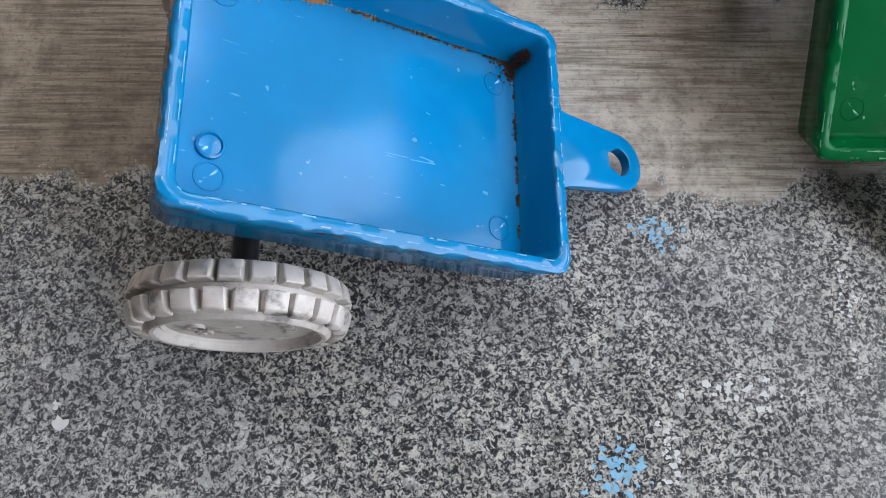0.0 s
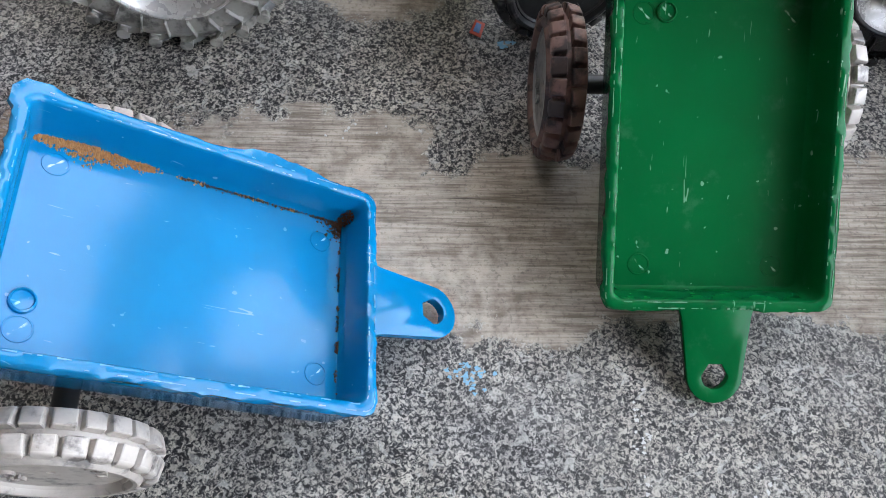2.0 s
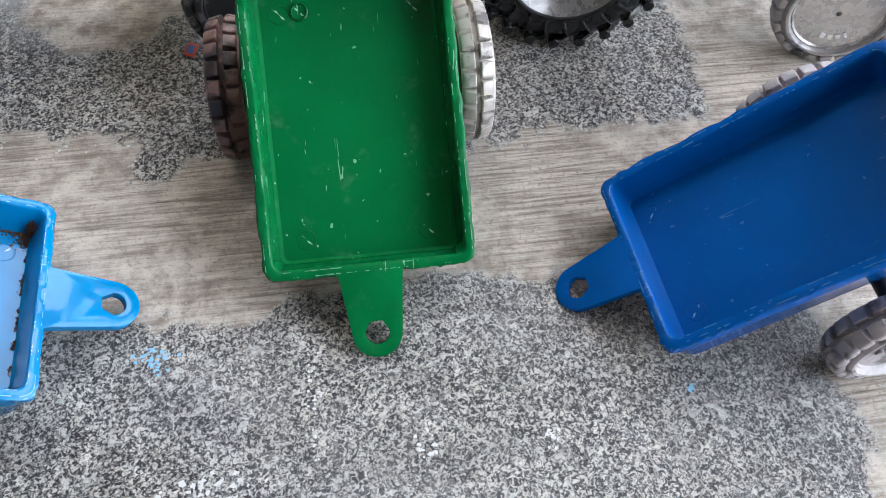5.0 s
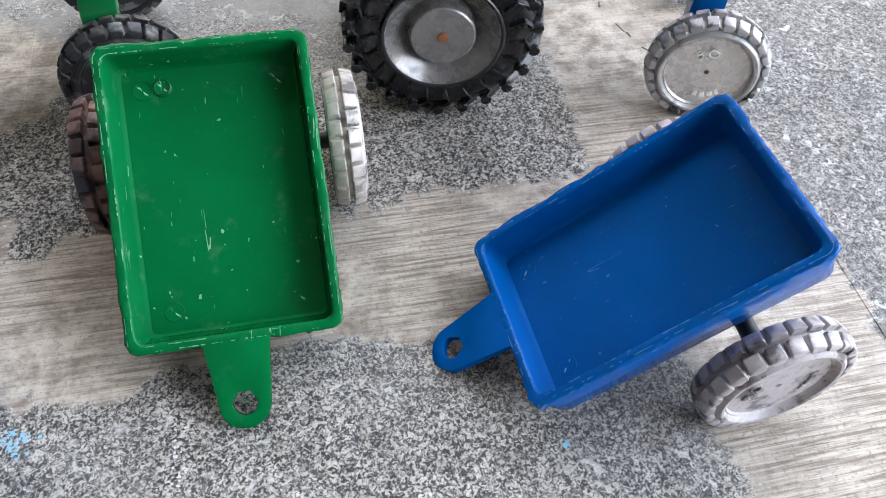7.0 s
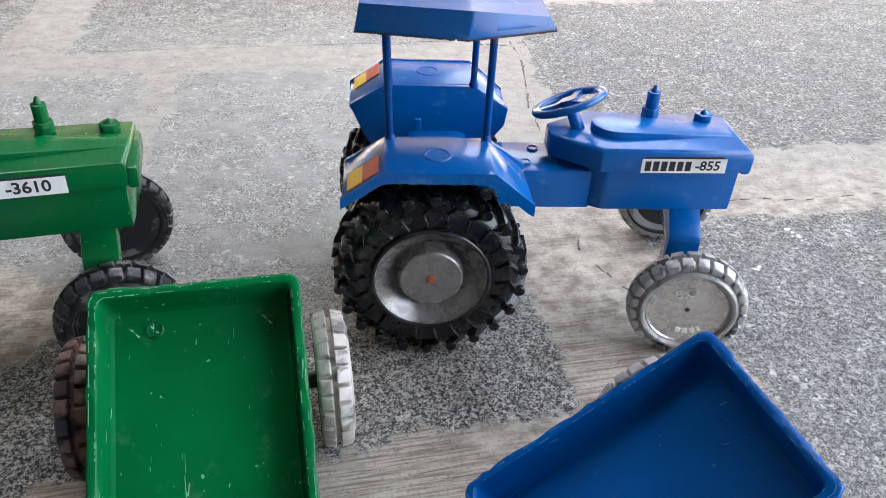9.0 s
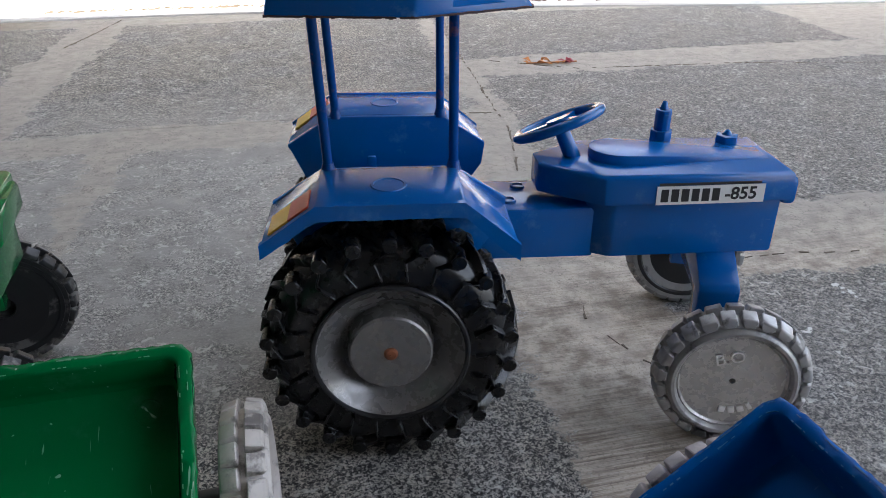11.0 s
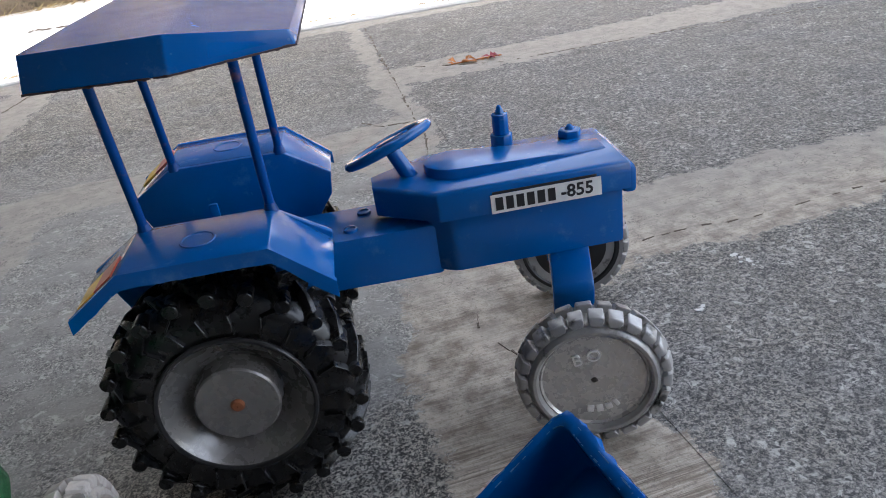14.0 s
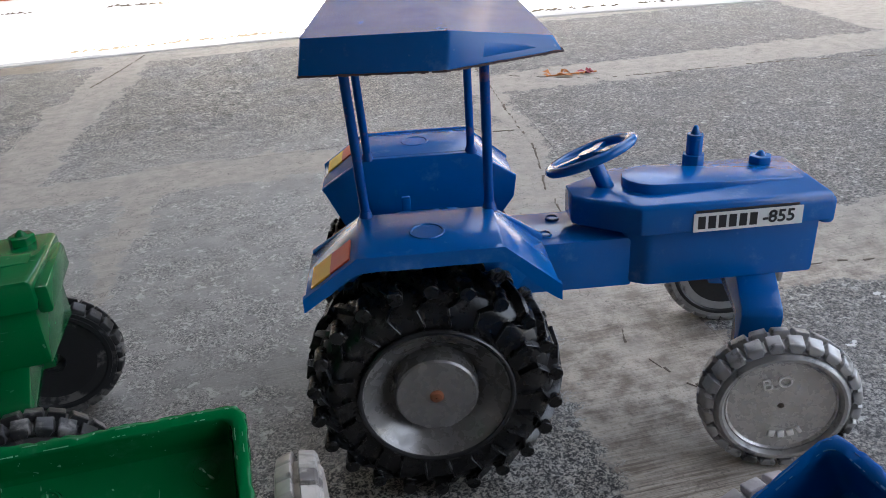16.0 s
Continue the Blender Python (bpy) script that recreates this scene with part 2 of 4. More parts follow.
# ---------------------------------------------------------------- floor, porch, yard
def floor_material():
    """Speckled dark stone slabs, smeared over by grey cement along the joints."""
    m, nt, b = nodes_of("speckled_stone_and_cement")
    co = N(nt, "NewGeometry").outputs["Position"]
    sep = N(nt, "SeparateXYZ", {"Vector": co})
    wob = N(nt, "TexNoise", {"Vector": co, "Scale": 14.0, "Detail": 5.0, "Roughness": 0.65})
    ws = N(nt, "SeparateXYZ", {"Vector": wob.outputs["Color"]})
    fs_ = N(nt, "SeparateXYZ", {"Vector": N(nt, "TexNoise", {"Vector": co, "Scale": 75.0, "Detail": 4.0, "Roughness": 0.6}).outputs["Color"]})
    x = mth(nt, "ADD", sep.outputs[0], mth(nt, "MULTIPLY_ADD", ws.outputs[0], 0.075, -0.0375))
    x = mth(nt, "ADD", x, mth(nt, "MULTIPLY_ADD", fs_.outputs[0], 0.03, -0.015))
    y = mth(nt, "ADD", sep.outputs[1], mth(nt, "MULTIPLY_ADD", ws.outputs[1], 0.075, -0.0375))
    y = mth(nt, "ADD", y, mth(nt, "MULTIPLY_ADD", fs_.outputs[1], 0.03, -0.015))

    def slab(cx, cy, hx, hy, skew=0.0, soft=0.012):
        dx = mth(nt, "SUBTRACT", mth(nt, "ABSOLUTE", mth(nt, "SUBTRACT", mth(nt, "SUBTRACT", x, mth(nt, "MULTIPLY", mth(nt, "SUBTRACT", y, cy), skew)), cx)), hx)
        dy = mth(nt, "SUBTRACT", mth(nt, "ABSOLUTE", mth(nt, "SUBTRACT", y, cy)), hy)
        return step(nt, mth(nt, "MAXIMUM", dx, dy), soft, -soft)

    total = None
    for s in SLABS + [(0.05, 0.495, 0.07, 0.25, 0.0)]:
        v = slab(*s)
        total = v if total is None else mth(nt, "MAXIMUM", total, v)
    # grains
    vor = N(nt, "TexVoronoi", {"Vector": co, "Scale": 760.0, "Randomness": 1.0})
    g1 = noise_at(nt, co, 520, 2.5, 0.55, 1.3)
    g2 = N(nt, "SeparateColor", {"Color": vor.outputs["Color"]}).outputs[0]
    gr = mth(nt, "ADD", mth(nt, "MULTIPLY", g1, 0.84), mth(nt, "MULTIPLY", g2, 0.16))
    ramp = N(nt, "ValToRGB", {"Fac": gr})
    el = ramp.color_ramp.elements
    el[0].position, el[0].color = 0.39, (0.011, 0.011, 0.012, 1)
    el[1].position, el[1].color = 0.62, (0.46, 0.425, 0.37, 1)
    e = el.new(0.455)
    e.color = (0.055, 0.055, 0.058, 1)
    e = el.new(0.515)
    e.color = (0.2, 0.19, 0.172, 1)
    blue = step(nt, noise_at(nt, co, 9, 3), 0.45, 0.65)
    stone = mixc(nt, mth(nt, "MULTIPLY", blue, 0.35), ramp.outputs[0], (0.8, 0.88, 1.1), "MULTIPLY")
    # cement: trowel streaks, blotches, pits
    streak = noise_at(nt, N(nt, "Mapping", {"Vector": co, "Scale": (22, 520, 10), "Rotation": (0, 0, 0.04)}).outputs[0], 1.0, 6, 0.7)
    blotch = noise_at(nt, co, 20, 5, 0.6)
    zone = mth(nt, "MULTIPLY", step(nt, noise_at(nt, co, 11, 3), 0.36, 0.58), step(nt, y, 0.32, 0.26))
    smear = noise_at(nt, co, 60, 5, 0.65)
    tex = mth(nt, "ADD", mth(nt, "MULTIPLY", streak, mth(nt, "MULTIPLY_ADD", zone, 0.5, 0.25)), mth(nt, "MULTIPLY_ADD", smear, mth(nt, "MULTIPLY_ADD", zone, -0.4, 0.55), mth(nt, "MULTIPLY_ADD", zone, -0.05, 0.1)))
    cem = mixc(nt, step(nt, tex, 0.40, 0.59), (0.2, 0.165, 0.132), (0.5, 0.44, 0.37))
    cem = mixc(nt, step(nt, noise_at(nt, co, 420, 3, 0.7), 0.52, 0.66), cem, mixc(nt, 0.5, cem, (0.14, 0.12, 0.1)))
    cem = mixc(nt, mth(nt, "MULTIPLY", step(nt, blotch, 0.5, 0.72), 0.5), cem, (0.5, 0.45, 0.385))
    lines = noise_at(nt, N(nt, "Mapping", {"Vector": co, "Scale": (16, 640, 10), "Rotation": (0, 0, -0.03)}).outputs[0], 1.0, 3, 0.6)
    cem = mixc(nt, mth(nt, "MULTIPLY", mth(nt, "MULTIPLY", step(nt, lines, 0.40, 0.32), zone), 0.75), cem, (0.09, 0.075, 0.06))
    cem = mixc(nt, mth(nt, "MULTIPLY", step(nt, y, 0.36, 0.52), 0.7), cem, (0.29, 0.274, 0.252))
    # browner, darker cement towards low x
    cem = mixc(nt, mth(nt, "MULTIPLY", step(nt, mth(nt, "ADD", x, mth(nt, "MULTIPLY_ADD", blotch, 0.1, -0.05)), 0.0, -0.12), 0.85), cem, (0.66, 0.6, 0.52), "MULTIPLY")
    pits = step(nt, noise_at(nt, co, 150, 3, 0.6), 0.66, 0.74)
    cem = mixc(nt, mth(nt, "MULTIPLY", pits, 0.5), cem, (0.11, 0.1, 0.09))
    # a thin dusty film of cement over the stone, thickest on the slab behind the toys
    film_n = noise_at(nt, co, 8, 5, 0.62)
    back = mth(nt, "MULTIPLY", mth(nt, "MULTIPLY", step(nt, y, 0.295, 0.375), step(nt, y, 1.0, 0.75)), step(nt, mth(nt, "SUBTRACT", x, mth(nt, "MULTIPLY", y, 0.12)), 0.46, 0.40))
    right = step(nt, x, 0.40, 0.52)
    near = mth(nt, "MULTIPLY_ADD", step(nt, y, 0.24, 0.16), 0.75, 0.25)
    film = mth(nt, "ADD", mth(nt, "MULTIPLY", near, mth(nt, "MULTIPLY_ADD", step(nt, film_n, 0.4, 0.66), mth(nt, "MULTIPLY_ADD", step(nt, x, 0.0, 0.28), 0.3, 0.22), mth(nt, "MULTIPLY_ADD", step(nt, x, 0.05, 0.3), 0.12, 0.01))), mth(nt, "ADD", mth(nt, "MULTIPLY", back, mth(nt, "MULTIPLY_ADD", step(nt, noise_at(nt, co, 30, 6, 0.72), 0.3, 0.58), 0.45, 0.45)), 0.0), clamp=True)
    veil = mixc(nt, step(nt, noise_at(nt, co, 34, 5, 0.6), 0.35, 0.65), (0.235, 0.228, 0.217), (0.295, 0.284, 0.268))
    peep = mth(nt, "MULTIPLY", step(nt, noise_at(nt, co, 16, 4, 0.6), 0.40, 0.54), step(nt, noise_at(nt, co, 70, 3, 0.6), 0.34, 0.52))
    veil = mixc(nt, mth(nt, "MULTIPLY", mth(nt, "MULTIPLY", step(nt, g1, 0.47, 0.41), peep), 0.75), veil, (0.09, 0.088, 0.085))
    veil = mixc(nt, mth(nt, "MULTIPLY", mth(nt, "MULTIPLY", step(nt, g1, 0.55, 0.61), peep), 0.85), veil, (0.48, 0.46, 0.43))
    stone = mixc(nt, film, stone, veil)
    stone = mixc(nt, mth(nt, "MULTIPLY", right, mth(nt, "MULTIPLY_ADD", film_n, 0.6, 0.2)), stone, mixc(nt, step(nt, noise_at(nt, co, 240, 5, 0.75), 0.46, 0.6), (0.055, 0.055, 0.058), (0.3, 0.29, 0.28)))
    # pale chips scattered in the stone
    chips = mth(nt, "MULTIPLY", step(nt, noise_at(nt, co, 170, 3, 0.6, 0.8), 0.58, 0.64), step(nt, noise_at(nt, co, 26, 3), 0.38, 0.55))
    stone = mixc(nt, mth(nt, "MULTIPLY", chips, 0.65), stone, (0.5, 0.49, 0.46))
    # a trowelled smear of cement behind the light blue trailer
    sm = N(nt, "VectorMath", {0: N(nt, "CombineXYZ", {0: x, 1: y}).outputs[0], 1: (0.062, 0.36, 0.0)}, operation="DISTANCE").outputs["Value"]
    total = mth(nt, "MULTIPLY", total, step(nt, sm, 0.03, 0.06))
    pr = mth(nt, "ADD", total, mth(nt, "MULTIPLY_ADD", gr, 1.2, -0.62))
    mot = step(nt, noise_at(nt, co, 48, 7, 0.78, 0.6), 0.36, 0.64)
    stone = mixc(nt, mth(nt, "SUBTRACT", 1.0, mth(nt, "MULTIPLY", film, 0.8)), stone, mixc(nt, mot, (0.74, 0.735, 0.73), (1.22, 1.22, 1.21)), "MULTIPLY")
    col = mixc(nt, step(nt, pr, 0.38, 0.54), cem, stone)
    # hairline cracks in the joint mortar
    crk = N(nt, "TexVoronoi", {"Vector": N(nt, "Mapping", {"Vector": wob.outputs["Color"], "Scale": (1, 1, 1)}).outputs[0], "Scale": 5.0}, feature="DISTANCE_TO_EDGE")
    line = mth(nt, "MULTIPLY", step(nt, crk.outputs["Distance"], 0.012, 0.004), step(nt, sep.outputs[1], 0.3, 0.5))
    col = mixc(nt, mth(nt, "MULTIPLY", line, mth(nt, "MULTIPLY", step(nt, total, 0.6, 0.2), 0.7)), col, (0.06, 0.05, 0.045))
    nt.links.new(col, b.inputs["Base Color"])
    nt.links.new(mth(nt, "MULTIPLY_ADD", gr, 0.25, 0.42), b.inputs["Roughness"])
    b.inputs["Specular IOR Level"].default_value = 0.22
    h = mth(nt, "ADD", mth(nt, "MULTIPLY", gr, 0.5), mth(nt, "MULTIPLY", streak, 0.7))
    bump = N(nt, "Bump", {"Strength": 0.6, "Distance": 0.0011, "Height": h})
    nt.links.new(bump.outputs[0], b.inputs["Normal"])
    return m


# centre x, y, half sizes, skew of the slabs
SLABS = [(0.12, -0.17, 0.29, 0.305, 0.0), (-0.30, 0.495, 0.385, 0.25, 0.0), (0.28, 0.4825, 0.155, 0.2625, 0.14), (0.86, 0.095, 0.345, 0.305, 0.0),
         (0.90, 0.73, 0.355, 0.22, 0.1), (0.30, 1.10, 0.24, 0.285, 0.1), (-0.32, 1.10, 0.305, 0.285, 0.1), (0.90, 1.215, 0.325, 0.165, 0.1)]
STONE = floor_material()
g = Geo()
g.add([(-60, -60, 0), (60, -60, 0), (60, 60, 0), (-60, 60, 0)], [(0, 1, 2, 3)])
floor = tagged(part("floor", g, STONE), "speckled dark stone floor smeared with grey cement", "floor", kind="structure")

for sx, sy, hx, hy, skw in SLABS:
    q = [(sx + dx * (hx - 0.004) + skw * dy * (hy - 0.004), sy + dy * (hy - 0.004)) for dx, dy in ((-1, -1), (1, -1), (1, 1), (-1, 1))]
    part("stone_slab", Geo().prism(q, -0.012, 0.0003, "z"), STONE, floor)

# sunlit concrete strip beyond the porch
CONCRETE = plain("sunlit_concrete", (0.5, 0.485, 0.465), 0.8, 0, 0.12, 12)
g = Geo()
edge = [(x, 1.452 + 0.006 * math.sin(x * 9) - (0.0 if x < 0.5 else (x - 0.5) * 0.12)) for x in [k * 0.1 - 4 for k in range(81)]]
g.loops([[(x, y, 0.003), (x, y + 0.004, 0.006), (x, 3.0, 0.006), (x, 3.0, -0.02), (x, y, -0.02)] for x, y in edge])
pavement = tagged(part("pavement", g, CONCRETE), "bright sunlit pale concrete strip", "pavement", kind="structure")

# unseen ceiling and walls added to block light, darkened to keep reflections dim
DARK_SHELL = plain("dark_unseen_shell", (0.06, 0.055, 0.05), 0.85, 0, 0.1, 6)
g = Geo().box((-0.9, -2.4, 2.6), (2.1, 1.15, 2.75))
tagged(part("ceiling", g, DARK_SHELL), "unseen porch ceiling slab, sized to shade the floor", "ceiling", kind="structure")
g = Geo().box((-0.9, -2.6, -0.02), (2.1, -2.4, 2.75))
tagged(part("unseen_wall_south", g, DARK_SHELL), "unseen dark wall, added to block light", "wall", kind="structure")
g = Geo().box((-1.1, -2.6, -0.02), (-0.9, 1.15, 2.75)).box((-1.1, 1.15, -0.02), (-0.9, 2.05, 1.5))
tagged(part("unseen_wall_west", g, DARK_SHELL), "unseen dark wall, added to block light", "wall", kind="structure")


# ---------------------------------------------------------------- wheels
def small_wheel(parent, m, tyre_mat, disc_mat, label):
    """A block-tread wheel; its outer face looks towards -y."""
    R, hw = 0.0376, 0.0083
    w = part("wheel", Geo().lathe([(0.0318, -hw + 0.0012), (0.0330, -hw + 0.003), (0.0336, hw - 0.003), (0.033, hw), (0.012, hw - 0.002), (0.006, hw - 0.002),
                                   (0.006, -hw + 0.004), (0.0258, -hw + 0.004), (0.0264, -hw + 0.0003), (0.0276, -hw - 0.0012), (0.0290, -hw - 0.0014), (0.0304, -hw - 0.0004), (0.0309, -hw + 0.0010)], 60, closed=True), tyre_mat, parent, label)
    w.matrix_local = m @ Matrix.Scale(0.963, 4)
    tread = Geo()
    nb = 24
    for row, (y0, y1, off) in enumerate(((-hw + 0.0002, -0.0012, 0), (0.0008, hw - 0.0004, 0.5))):
        for i in range(nb):
            a = 2 * math.pi * (i + off) / nb + random.uniform(-0.01, 0.01)
            turn = Matrix.Rotation(a, 4, "Y")
            h = 0.0041 + random.uniform(-0.0002, 0.0002)
            o0, o1 = (0.0016, 0.0) if row == 0 else (0.0, 0.0016)
            if row == 0:
                tread.loops([[(0.0314, -hw - 0.0002, -0.0024), (0.0314, -hw - 0.0002, 0.0024), (0.0314, -hw + 0.003, 0.0026), (0.0314, -hw + 0.003, -0.0026)], [(0.0345, -hw - 0.0001, -h * 0.92), (0.0345, -hw - 0.0001, h * 0.92), (0.0345, -hw + 0.004, h), (0.0345, -hw + 0.004, -h)],
                             [(R - 0.0015, -hw + 0.0008, -h * 0.85), (R - 0.0015, -hw + 0.0008, h * 0.85), (R - 0.0012, -hw + 0.004, h * 0.85), (R - 0.0012, -hw + 0.004, -h * 0.85)]], m=turn)
            ring0 = [(0.0325, y0, -h), (R - o0, y0 + 0.0006, -h * 0.85), (R - o0, y0 + 0.0006, h * 0.85), (0.0334, y0, h)]
            ring1 = [(0.0325, y1, -h), (R - o1, y1 - 0.0004, -h * 0.85), (R - o1, y1 - 0.0004, h * 0.85), (0.0334, y1, h)]
            tread.loops([ring0, ring1], m=turn)
    part("tread", tread, tyre_mat, w, bevel=0.0004, segments=1)
    disc = Geo().lathe([(0.0268, -hw + 0.0015), (0.0255, -hw + 0.001), (0.0246, -hw + 0.0022), (0.0016, -hw + 0.0022), (0.0016, -hw + 0.005), (0.0268, -hw + 0.005)], 60, closed=True)
    part("disc", disc, disc_mat, w)
    part("inner_face", Geo().lathe([(0.031, hw - 0.0015), (0.0305, hw + 0.0004), (0.0285, hw + 0.0004), (0.027, hw - 0.001), (0.0065, hw - 0.001), (0.0065, hw - 0.003), (0.031, hw - 0.003)], 48, closed=True), BLACK_PART, w, "dark hollow inner side")
    yy = -hw + 0.0022
    # letters on silver discs get the paler colour with the highlight in it
    letter_mat = WORN_GLINT if disc_mat is SILVER_RIM else disc_mat
    face = Matrix.Translation((0, yy - 0.0001, 0)) @ Matrix.Rotation(radians(90), 4, "X")
    lettering("raised_letters", "B.O", 0.0088, 0.0011, face @ Matrix.Translation((-0.0004, 0.0136, 0)) @ Matrix.Rotation(radians(3), 4, "Z"), letter_mat, w)
    for a, sx, sz in ((-66, 0.0010, 0.0042), (-80, 0.0016, 0.0036), (-95, 0.0016, 0.0040), (-110, 0.0016, 0.0036)):
        t = Matrix.Rotation(radians(-a), 4, "Y") @ Matrix.Translation((0.0168, 0, 0)) @ Matrix.Rotation(radians(90), 4, "Y")
        part("raised_mark", Geo().box((-sx, yy - 0.0010, -sz / 2), (sx, yy + 0.0005, sz / 2), t), letter_mat, w, bevel=0.0004)
    return w


def big_wheel(parent, m, tyre_mat, rim_mat, label):
    """A chevron-lug rear wheel; its outer face looks towards -y."""
    R, hw = 0.0545, 0.0165
    w = part("wheel", Geo().lathe([(0.0340, -hw + 0.0005), (0.044, -hw - 0.001), (0.0505, -hw + 0.002), (R - 0.0015, -hw + 0.006), (R - 0.0005, 0), (R - 0.0015, hw - 0.006), (0.0505, hw - 0.002),
                                   (0.036, hw), (0.012, hw - 0.004), (0.006, hw - 0.004), (0.006, 0.0), (0.0335, -0.004)], 72, closed=True), tyre_mat, parent, label)
    w.matrix_local = m
    lugs = Geo()
    n = 22
    for side in (-1, 1):
        for i in range(n):
            a = 2 * math.pi * (i + (0.25 if side > 0 else -0.25)) / n
            turn = Matrix.Rotation(a, 4, "Y")
            lean = 0.0075
            y0, y1 = side * 0.0005, side * (hw - 0.0005)
            sec = lambda y, k, lo, hi, wd: [(lo, y, k - wd), (hi, y, k - wd * 0.7), (hi, y, k + wd * 0.7), (lo, y, k + wd)]
            # bar over the tread from the middle to the shoulder, leaning round the wheel
            lugs.loops([sec(y0, lean, R - 0.004, R + 0.0030, 0.0021), sec((y0 + y1) / 2, lean * 0.25, R - 0.004, R + 0.0032, 0.0023), sec(y1, -lean * 0.6, R - 0.006, R + 0.0002, 0.0026)], m=turn)
            # round knob at the shoulder
            c = Vector((R - 0.0016, y1, -lean * 0.6))
            lugs.cyl(turn @ (c + Vector((0, -side * 0.008, 0))), turn @ (c + Vector((0, side * 0.0020, 0))), 0.0033, 12)
            # bent rib on the sidewall
            if side < 0:
                ys = -hw + 0.0002
                for (r0, k0, e0), (r1, k1, e1) in (((R - 0.003, -0.004, 0.0005), (0.0462, 0.0026, -0.0012)), ((0.0462, 0.0026, -0.0012), (0.0372, 0.0002, -0.0006))):
                    d = 0.0006
                    lugs.loops([[(r0, ys - 0.0020 + e0, k0 - d * 0.6), (r0, ys - 0.0020 + e0, k0 + d * 0.6), (r0, ys + 0.004, k0 + d * 2), (r0, ys + 0.004, k0 - d * 2)],
                                [(r1, ys - 0.0020 + e1, k1 - d * 0.6), (r1, ys - 0.0020 + e1, k1 + d * 0.6), (r1, ys + 0.004, k1 + d * 2), (r1, ys + 0.004, k1 - d * 2)]], m=turn)
    part("tread", lugs, tyre_mat, w, bevel=0.0006, segments=1)
    rim = Geo().lathe([(0.0345, -hw + 0.0006), (0.0342, -hw - 0.0014), (0.0330, -hw - 0.0018), (0.0320, -hw - 0.0004), (0.0312, -hw + 0.0012), (0.0240, -hw + 0.0062), (0.0212, -hw + 0.0098),
                       (0.0194, -hw + 0.0105), (0.0185, -hw + 0.001), (0.0176, -hw + 0.0002), (0.003, -hw + 0.0002), (0.003, -hw + 0.013), (0.034, -hw + 0.013)], 72, closed=True)
    part("rim", rim, rim_mat, w)
    part("rim_ring", Geo().lathe([(0.0338 + 0.0013 * math.cos(k * math.pi / 5), -hw - 0.0010 - 0.0013 * math.sin(k * math.pi / 5)) for k in range(10)], 72, closed=True), GLOSS_RING if tyre_mat is BLACK_TYRE else rim_mat, w, "shiny dark ring round the rim" if tyre_mat is BLACK_TYRE else "")
    part("pin", Geo().lathe([(0.0031, -hw + 0.003), (0.0031, -hw - 0.0004), (0.0022, -hw - 0.0012), (0.0004, -hw - 0.0014), (0.0004, -hw + 0.003)], 20, closed=True), RUST, w, "rusty steel axle pin")
    return w


